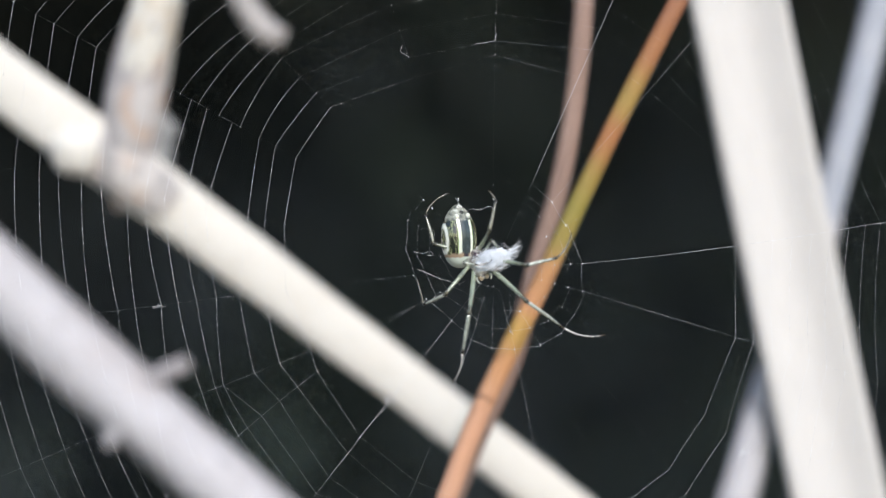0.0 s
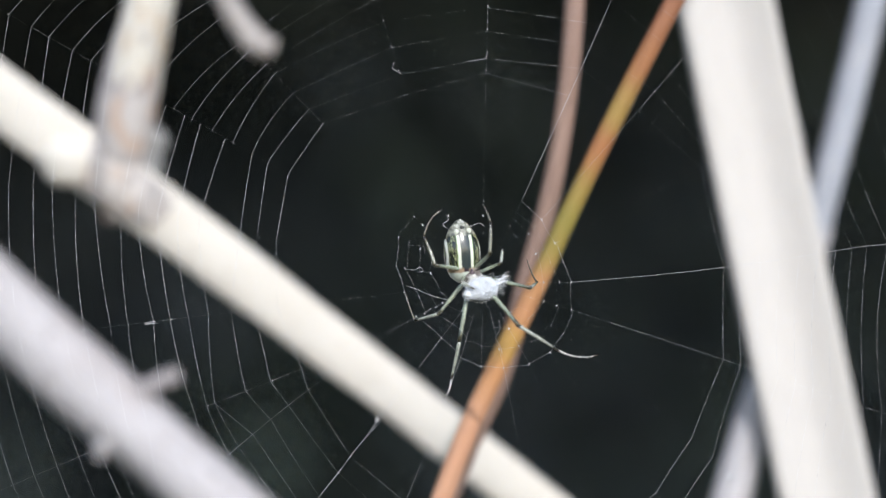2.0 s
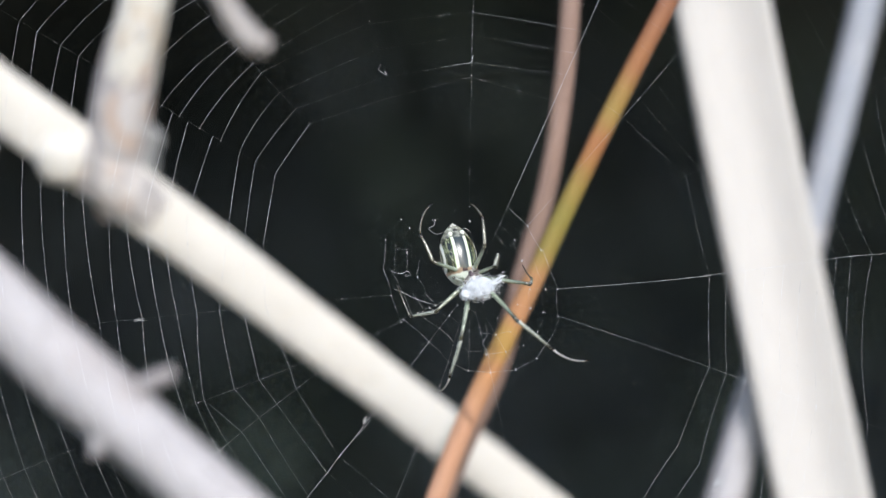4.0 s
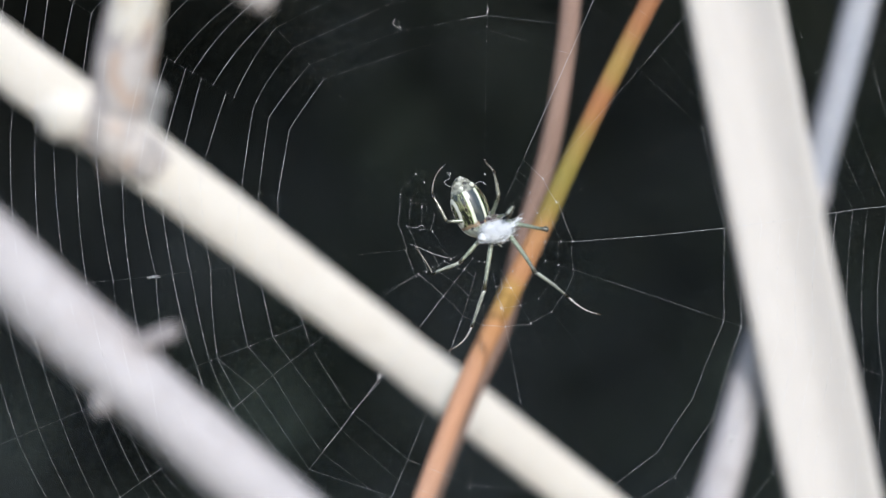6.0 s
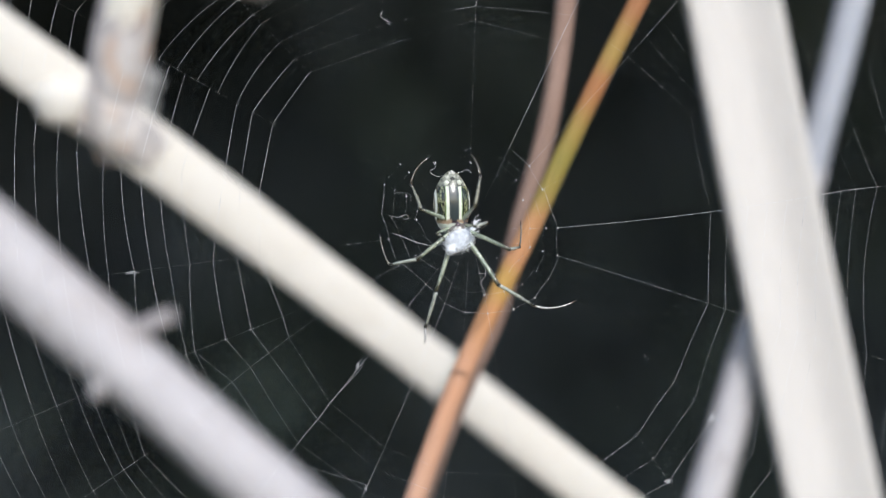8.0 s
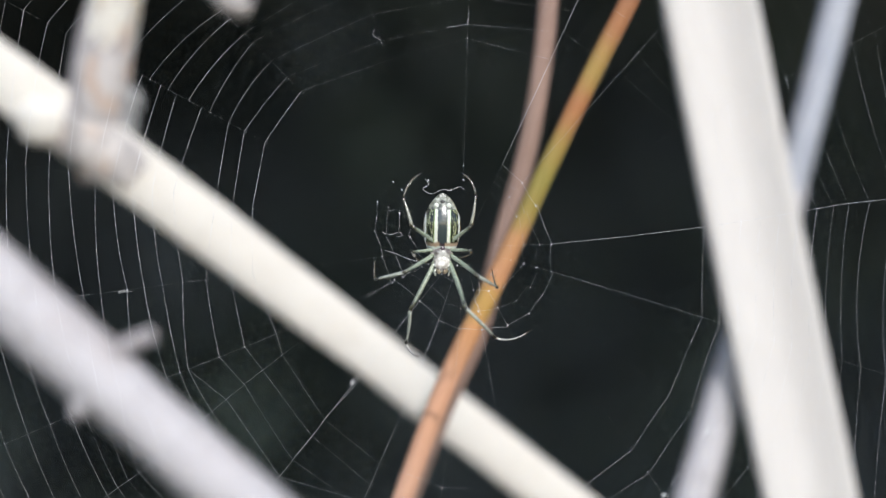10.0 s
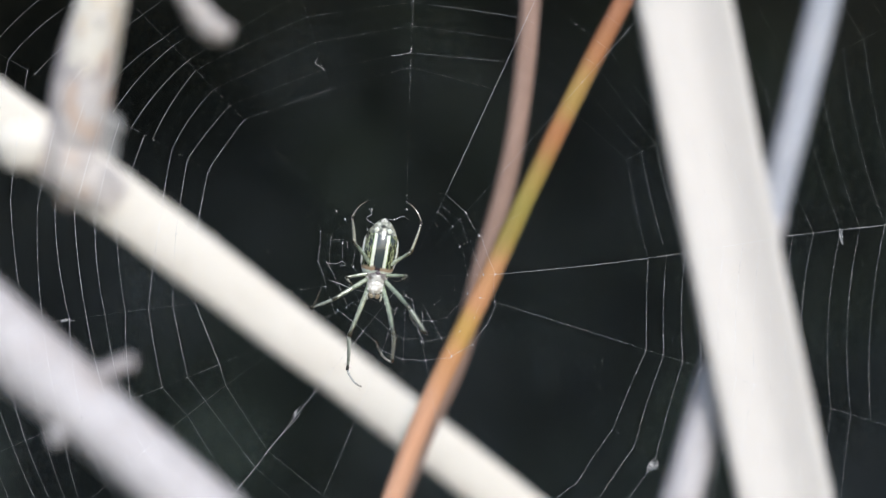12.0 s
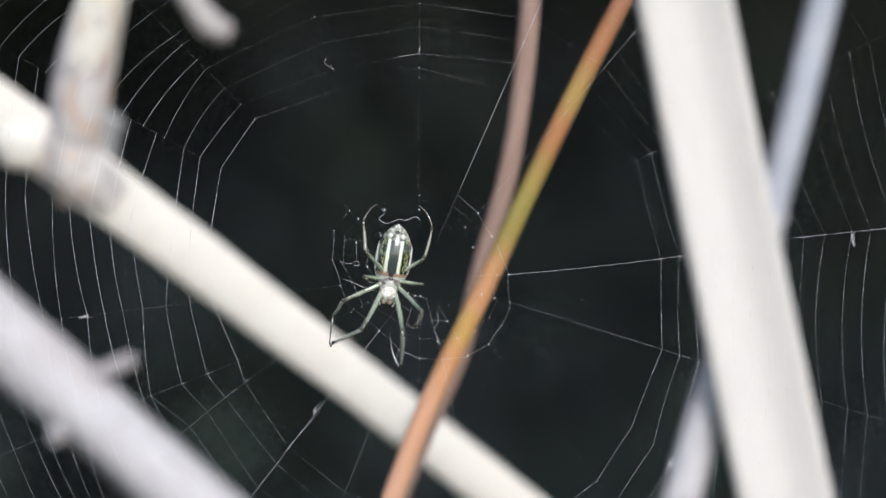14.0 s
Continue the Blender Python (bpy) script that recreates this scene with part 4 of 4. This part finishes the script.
STRIDE.append(
    [(4.3, -3.1, 7.9, -3.6, 10.3, -1.1),
     (3.6, -4.1, 6.3, -4.5, 6.8, -4.4),
     (4.8, -5.1, 5.4, -4.6, 6, -1.8),
     (3.7, -3.9, 4.7, -4, 4.4, -2),
     (6, -3.6, 6.1, -2.9, 5.6, -0.5),
     (5.4, -3.9, 5.6, -2.9, 5.2, -0.4),
     (4.8, -3.2, 5.4, -3.2, 4.9, -2.2),
     (3.2, -3.9, 3.9, -4.1, 3.5, -2.2),
     (3.8, -4.5, 4, -4.3, 2.2, -2.4),
     (3, -3.9, 4, -3.5, 4.4, -1.8),
     (5.5, -3.1, 6.5, -2.2, 6.8, -0.6),
     (2.9, -3.5, 5, -4.2, 4.9, -1.4),
     (4.7, -3.4, 5.8, -3.4, 6.3, -0.9)] +
    [(3.1, -3, 5.3, -4.4, 4.6, -2.9),
     (3, -3.5, 3.8, -5.6, 3.3, -4.3),
     (2.9, -3.6, 4.3, -5.8, 3.5, -4.4),
     (3.6, -3.4, 5.6, -5.7, 3.4, -3.5),
     (4, -3, 4, -4.5, 2.5, -3.8),
     (4.2, -2.6, 4.4, -3.6, 2.7, -3.2),
     (4.3, -3.2, 3.4, -4.2, 2.1, -3.4),
     (3.5, -3.1, 3.2, -4.7, 2.3, -4.4)])
STRIDE.append(
    [(-2.7, -5.5, -5, -9.4, -6.6, -11.1),
     (-2.6, -5.5, -5.2, -8.9, -7.9, -9.5),
     (-3.1, -5.6, -6.1, -9, -8.3, -9.8),
     (-3.1, -6, -6, -8.6, -8.6, -9.2),
     (-2.8, -6.8, -4.4, -10.1, -5.5, -11.5),
     (-2.9, -5.5, -5, -8.8, -6.6, -10),
     (-3.6, -6.2, -6.2, -9, -8.2, -9.8),
     (-4.7, -5.3, -7.7, -8.1, -9.6, -8.6),
     (-5.3, -6.1, -8.1, -7.8, -10.9, -8.1),
     (-4.5, -5.7, -7.2, -8.4, -9.6, -9.7),
     (-4, -6.1, -6.3, -9.2, -7.2, -10.7),
     (-3.9, -6.2, -5.8, -9.4, -6.4, -10.7),
     (-3, -6.9, -4.4, -10.1, -4.6, -11.3)] +
    [(-3.1, -6.4, -3.2, -9.9, -1.6, -10.8),
     (-2.7, -6.6, -2.6, -10, -0.7, -10.5),
     (-2.6, -6.7, -2.3, -10.3, -0.4, -11.7),
     (-2, -7.3, -1.6, -10.3, 0, -11.6),
     (-1.2, -6.5, -3.5, -9.6, -5.4, -7.7),
     (-0.1, -5.9, -2.2, -8.8, -3.1, -5.3),
     (-1.8, -6.5, -4.1, -7.9, -4.7, -3.7),
     (-2, -5.7, -4.6, -7.5, -4.9, -7.7)])
STRIDE.append(
    [(3, -6.4, 5.4, -10.1, 9.4, -12.5),
     (2.6, -6.4, 4.5, -10.3, 7.5, -13.6),
     (1.7, -7.1, 3.6, -11.1, 6.7, -13.3),
     (2, -6.6, 3.7, -10.6, 6.6, -13.4),
     (3.2, -6.5, 6.4, -9.8, 10.2, -11.2),
     (2.4, -5.6, 4.9, -10, 8.7, -11.8),
     (2.4, -6.5, 4.5, -10.5, 6.7, -13.1),
     (1, -6.7, 3, -10.4, 5.5, -13.2),
     (0.4, -7, 1.5, -11, 3.1, -14.5),
     (0.9, -6.6, 2.7, -10.9, 5.7, -13.1),
     (1.8, -6.4, 4.5, -10.2, 8.4, -11.9),
     (1.9, -6.7, 4.9, -10.2, 9.1, -10.6),
     (3.2, -6.7, 6.5, -9.3, 11, -9.3)] +
    [(2, -6, 5, -9.1, 8.1, -8.3),
     (1.3, -5.1, 1.6, -7.8, 1.8, -8.9),
     (1.3, -6, 1.5, -7.9, 1.1, -8.9),
     (2.4, -6.1, 2.6, -8.9, 0.8, -6.9),
     (3, -5.6, 3.5, -8.5, 1.8, -6),
     (3.4, -5, 4, -8, 2.1, -5.5),
     (2.8, -5.6, 2.8, -8.4, 0.4, -4.9),
     (2, -5.6, 2.3, -8.9, 0.8, -5.8)])


def rod(length, r0, r1, bend, hairs, seed, foot=False):
    """One piece of a leg from its root at the origin along z, with a swollen joint and short hairs."""
    rng = random.Random(seed)
    bm = bmesh.new()
    n = 9
    path = [Vector((bend * length * math.sin(math.pi * i / (n - 1)) * MM, 0, length * i / (n - 1) * MM)) for i in range(n)]
    if foot:
        path = [Vector((0, bend * length * ((i / (n - 1)) ** 2 - i / (n - 1)) * MM, length * i / (n - 1) * MM)) for i in range(n)]
    radii = [(r0 + (r1 - r0) * (i / (n - 1)) + (0.05 if i in (0, n - 1) and not foot else 0) + 0.03 * math.sin(math.pi * min(1, 1.3 * i / (n - 1))) * (not foot)) * MM for i in range(n)]
    tube(bm, path, radii, 8)
    sides = [f for f in bm.faces if len(f.verts) == 4 and f.calc_center_median().z > 0.2 * length * MM]
    seats = rng.sample(sides, min(hairs, len(sides)))
    bmesh.ops.inset_individual(bm, faces=seats, thickness=0.1 * r1 * MM)
    for f in seats:
        mid = f.calc_center_median()
        for v in f.verts:
            v.co = mid + (v.co - mid).normalized() * 0.016 * MM
    for f in bmesh.ops.extrude_discrete_faces(bm, faces=seats)["faces"]:
        mid, out = f.calc_center_median(), f.normal.copy()
        for v in f.verts:
            v.co = mid + (v.co - mid) * 0.3 + (out + Vector((0, 0, 0.7))) * 0.3 * MM
    return bm


def build_spider():
    s = thing("spider", "small silver-green spider with cream stripes, head down on its web", "spider")
    bm = bmesh.new()
    blob(bm, Vector((0, 0, 1.78 * MM)), (1.86 * MM, 1.55 * MM, 3.16 * MM), None, 28, 36,
         lambda c: (1 - 0.16 * c - 0.06 * c * c) * (1 + 0.03 * math.sin(4 * c)))
    abdomen = part("abdomen", bm, M_ABDOMEN, s, "slate abdomen with two cream-green stripes")
    for x in (-0.62, 0.62):
        bm = bmesh.new()
        blob(bm, Vector((x * MM, -0.93 * MM, 3.78 * MM)), (0.24 * MM, 0.18 * MM, 0.27 * MM), None, 8, 10)
        part("pale_spot", bm, M_SPOT, abdomen)
    for x, z in ((0, 4.75), (-0.2, 4.6), (0.2, 4.6), (0, 4.5)):
        bm = bmesh.new()
        blob(bm, Vector((x * MM, -0.35 * MM, z * MM)), (0.16 * MM, 0.18 * MM, 0.24 * MM), None, 7, 9)
        part("spinneret", bm, M_HEAD, abdomen)
    bm = bmesh.new()
    blob(bm, Vector((0, -0.75 * MM, 4.05 * MM)), (0.3 * MM, 0.2 * MM, 0.3 * MM), None, 8, 12)
    part("tail_spot", bm, M_DARKSPOT, abdomen, "dark round spot")
    bm = bmesh.new()
    blob(bm, Vector((0, -0.75 * MM, -1.35 * MM)), (0.92 * MM, 0.7 * MM, 1.15 * MM), None, 16, 20, lambda c: 1 + 0.12 * c - 0.1 * math.cos(5 * c))
    blob(bm, Vector((0, -0.8 * MM, -2.3 * MM)), (0.6 * MM, 0.6 * MM, 0.62 * MM), None, 12, 16)
    blob(bm, Vector((0, -0.8 * MM, -0.25 * MM)), (0.36 * MM, 0.4 * MM, 0.42 * MM), None, 10, 14)
    part("head", bm, M_HEAD, s, "silvery grey head and breast shell")
    bm = bmesh.new()
    blob(bm, Vector((0, -1.22 * MM, -1.75 * MM)), (0.76 * MM, 0.26 * MM, 0.8 * MM), None, 14, 18, lambda c: 1 - 0.28 * c + 0.1 * math.sin(9 * c))
    part("breast_plate", bm, M_PLATE, s, "bright silvery white breast plate")
    bm = bmesh.new()
    blob(bm, Vector((0.05 * MM, -1.18 * MM, -0.6 * MM)), (0.26 * MM, 0.22 * MM, 0.52 * MM), None, 10, 12, lambda c: 1 + 0.3 * math.sin(7 * c))
    part("head_mark", bm, M_MARK, s, "dark brown mark behind the breast plate")
    for x in (-0.22, 0.22):
        bm = bmesh.new()
        blob(bm, Vector((1.3 * x * MM, -1.0 * MM, -2.62 * MM)), (0.3 * MM, 0.3 * MM, 0.38 * MM), None, 8, 10)
        part("jaw", bm, M_MOUTH, s, "amber brown jaw")
    for x in (-1, 1):
        bm = bmesh.new()
        path = spline([Vector((0.4 * x, -0.9, -2.3)) * MM, Vector((0.75 * x, -1.2, -2.7)) * MM, Vector((0.6 * x, -1.1, -3.2)) * MM], 5)
        tube(bm, path, [0.11 * MM] * (len(path) - 1) + [0.05 * MM], 7)
        part("feeler", bm, M_TIBIA, s)
    for x, z in ((-0.16, -2.6), (0.16, -2.6), (-0.36, -2.5), (0.36, -2.5)):
        bm = bmesh.new()
        blob(bm, Vector((x * MM, -1.28 * MM, z * MM)), (0.06 * MM, 0.06 * MM, 0.06 * MM), None, 6, 8)
        part("eye", bm, M_DARKSPOT, s)
    legs = []
    for k in range(8):
        hip = Vector((HIPS[k][0], -0.7, HIPS[k][1])) * MM
        bm = bmesh.new()
        blob(bm, hip, (0.34 * MM, 0.3 * MM, 0.34 * MM), None, 8, 10)
        leg = part("leg", bm, M_HEAD, s)
        g = GIRTH[k]
        a, b, c = PIECES[k]
        legs.append((hip, part("femur", rod(a, g * 0.95, g * 0.72, 0.02, 5, k), M_FEMUR, leg),
                     part("tibia", rod(b, g * 0.68, g * 0.5, -0.02, 9, k + 20), M_HINDLEG if k < 2 else M_TIBIA, leg),
                     part("foot", rod(c, g * 0.45, g * 0.2, -0.5 if k < 2 else 0.42, 8, k + 40, True), M_PALEFOOT if k > 5 else M_FOOT, leg)))
    return s, abdomen, legs


def build_prey():
    """An insect wound into a white bundle."""
    t = thing("wrapped_prey", "insect wrapped in bluish white silk, held under the spider's jaws", "wrapped insect")
    rng = random.Random(23)
    bm = bmesh.new()
    for at, size in (((-1.15, 0, -0.25), (0.62, 0.42, 0.45)), ((-0.35, -0.1, 0.0), (0.95, 0.5, 0.72)), ((0.45, -0.1, 0.15), (0.9, 0.5, 0.74)), ((1.05, 0.0, -0.1), (0.7, 0.48, 0.66)), ((0.9, 0.1, 0.55), (0.55, 0.35, 0.35)), ((-0.5, -0.1, 0.45), (0.5, 0.35, 0.35))):
        made = blob(bm, Vector((0, 0, 0)), [f * v * MM for f, v in zip((0.98, 0.92, 1.18), size)], None, 16, 22)
        for v in made:
            v.co *= 1 + 0.24 * noise.noise(v.co * 1500 + Vector(at) * 9) + 0.2 * noise.noise(v.co * 5200)
            v.co += Vector(at) * MM
    part("cocoon", bm, M_WRAP, t)
    # silk wound round and round it, with slack loops standing off
    bm = bmesh.new()
    for k in range(170):
        axis = Vector((rng.gauss(0, 1), rng.gauss(0, 0.5), rng.gauss(0, 1))).normalized()
        a = axis.orthogonal().normalized()
        b = axis.cross(a)
        start, swing = rng.uniform(0, 6.28), rng.uniform(1.5, 4)
        off = rng.uniform(-0.5, 0.5)
        loose = rng.uniform(0.1, 0.5) if k % 4 == 0 else 0.0
        path = []
        for i in range(12):
            w = start + swing * i / 11
            d = (a * math.cos(w) + b * math.sin(w) + axis * off).normalized()
            r = 0.98 + 0.22 * noise.noise(Vector((k, i * 0.7, 0))) + loose * math.sin(math.pi * i / 11) * (1 + noise.noise(Vector((k, i * 1.3, 4))))
            path.append(Vector((d.x * 1.72 * r + 0.1, d.y * 0.72 * r, d.z * 1.08 * r)) * MM)
        tube(bm, path, [rng.uniform(0.008, 0.02) * MM] * 12, 4)
    part("winding", bm, M_WRAP, t)
    # a bound leg of the prey, with frayed silk round it
    for k, up in enumerate((0.55, 0.2)):
        bm = bmesh.new()
        path = spline([Vector((1.2, -0.2, up * 0.4)) * MM, Vector((2.0, -0.35, up * 0.8 + 0.1)) * MM, Vector((2.45, -0.2, up + 0.15)) * MM, Vector((2.95 - 0.6 * k, -0.3, up * 0.9 + 0.3)) * MM], 6)
        tube(bm, path, [0.12 * MM * (1 - 0.6 * i / len(path)) for i in range(len(path))], 7, True, 0.3, k)
        for _ in range(14):
            pts = [p + Vector((rng.gauss(0, 0.2), rng.gauss(0, 0.15), rng.gauss(0, 0.2))) * MM for p in path[2::5]]
            q = spline(pts, 4)
            tube(bm, q, [rng.uniform(0.008, 0.018) * MM] * len(q), 4)
        part("limb", bm, M_WRAP, t, "silk-bound leg of the prey")
    return t


spider, spider_abdomen, spider_legs = build_spider()
prey = build_prey()


# ---- movement ----
def between(times, values, t):
    return float(np.interp(t, times, values))


def aim(a, b):
    """A pose at a whose z axis points to b."""
    return Matrix.Translation(a) @ (b - a).to_track_quat("Z", "Y").to_matrix().to_4x4()


def leg_rows(k, hip, t):
    """Joint by joint: each piece keeps its length and swings out of the web's plane where it looks shorter."""
    marks = STRIDE[k]
    goal = [Vector((between(LEG_TIMES, [m[2 * j] for m in marks], t), 0, between(LEG_TIMES, [m[2 * j + 1] for m in marks], t))) * MM for j in range(3)]
    at, out = hip, []
    for j in range(3):
        length = PIECES[k][j] * MM
        flat = goal[j] - at
        flat.y = 0
        d = flat.length
        if d > 0.985 * length:
            flat *= 0.985 * length / d
        depth = math.sqrt(max(length ** 2 - flat.length ** 2, 0))
        way = -1 if j == 0 else 1
        if j and at.y + depth * way > 1.6 * MM:
            way = -1 if at.y - depth > -5 * MM else 1
        end = at + flat + Vector((0, way * depth, 0))
        out.append(aim(at, end))
        at = end
    return out


def spider_pose(t):
    cols = list(zip(*BODY))
    x, z, roll = (between(cols[0], cols[i], t) for i in (1, 2, 3))
    return Matrix.Translation(here(x, SPIDER_Y, z)) @ pose(0, 0, 0, 0, -roll, 0)


# the prey, in the spider's own space: across, towards the web, up (mm) and turn
HELD = [(0, 1.4, -1.7, -1.45, 12, 0), (1, 0.55, -1.7, -1.9, 20, 10), (2, 0.5, -1.8, -2.2, 10, 15), (2.5, 0.5, -2.0, -1.2, 12, 20), (5, -0.2, -1.7, -2.4, 10, 14), (6, -0.3, -1.7, -1.6, 12, 14),
        (7, 0.0, -1.6, -1.85, 12, 20), (8, 0.0, -1.4, -2.0, 30, 30), (8.7, 0.9, 0.0, -1.9, 80, 40), (9.4, 0.6, 1.6, -0.8, 90, 20), (10.3, 0.0, 1.7, 0.9, 90, 0), (14, 0.0, 1.7, 0.9, 90, 0)]


def pulled(w, p):
    """Where a place on the web goes at one moment of its sway."""
    hub = math.exp(-(p.length / (11 * MM)) ** 2)
    return p + Vector((w[3] * p.x + w[4] * p.z + w[7] * hub * MM, 0, w[5] * p.x + w[6] * p.z + w[8] * hub * MM))


def swung(w, p, q):
    a, b = pulled(w, p), pulled(w, q)
    turn = math.atan2(b.x - a.x, b.z - a.z) - math.atan2(q.x - p.x, q.z - p.z)
    return Matrix.Translation((a + b) / 2) @ Matrix.Rotation(turn, 4, "Y") @ Matrix.Translation(-(p + q) / 2)


# how far the abdomen dips towards the web and leans, where it leaves its usual hold
DIP = {0.5: (4, -4), 1: (4, 3), 2.5: (-32, 9), 5.5: (4, -4), 13.5: (4, 3)}


def motions():
    base = here(*WEB_AT)
    walk(orb, [(w[0], Matrix.Translation(base + Vector((w[1], 0, w[2])) * MM)) for w in SWAY])
    for ob, p, q in PULLED:
        walk(ob, [(w[0], swung(w, p, q)) for w in SWAY])
    walk(spider, [(b[0], spider_pose(b[0])) for b in BODY])
    tip = Vector((0, 0, 4.9)) * MM
    walk(spider_abdomen, [(b[0], Matrix.Translation(tip) @ pose(0, 0, 0, 0, 0.58 * b[4], 0) @ Matrix.Translation(-tip)
                           @ pose(0, 0, 0, *DIP.get(b[0], (4, 0)), b[4])) for b in BODY])
    steps = sorted(set(LEG_TIMES) | {3.2, 4.1, 8.5, 9.0, 9.5, 10.0})
    for k, (hip, *pieces) in enumerate(spider_legs):
        rows = [(t, leg_rows(k, hip, t)) for t in steps]
        for j, piece in enumerate(pieces):
            walk(piece, [(t, r[j]) for t, r in rows])
    cols = list(zip(*HELD))
    rows = []
    for t in sorted(set(c[0] for c in BODY) | set(cols[0]) | {8.6, 9.7}):
        x, y, z, turn, yaw = (between(cols[0], cols[i], t) for i in (1, 2, 3, 4, 5))
        rows.append((t, spider_pose(t) @ Matrix.Translation(Vector((x, y, z)) * MM) @ pose(0, 0, 0, 0, -turn + between(list(zip(*BODY))[0], list(zip(*BODY))[3], t), 0) @ pose(0, 0, 0, 0, 0, yaw)))
    walk(prey, rows)


motions()
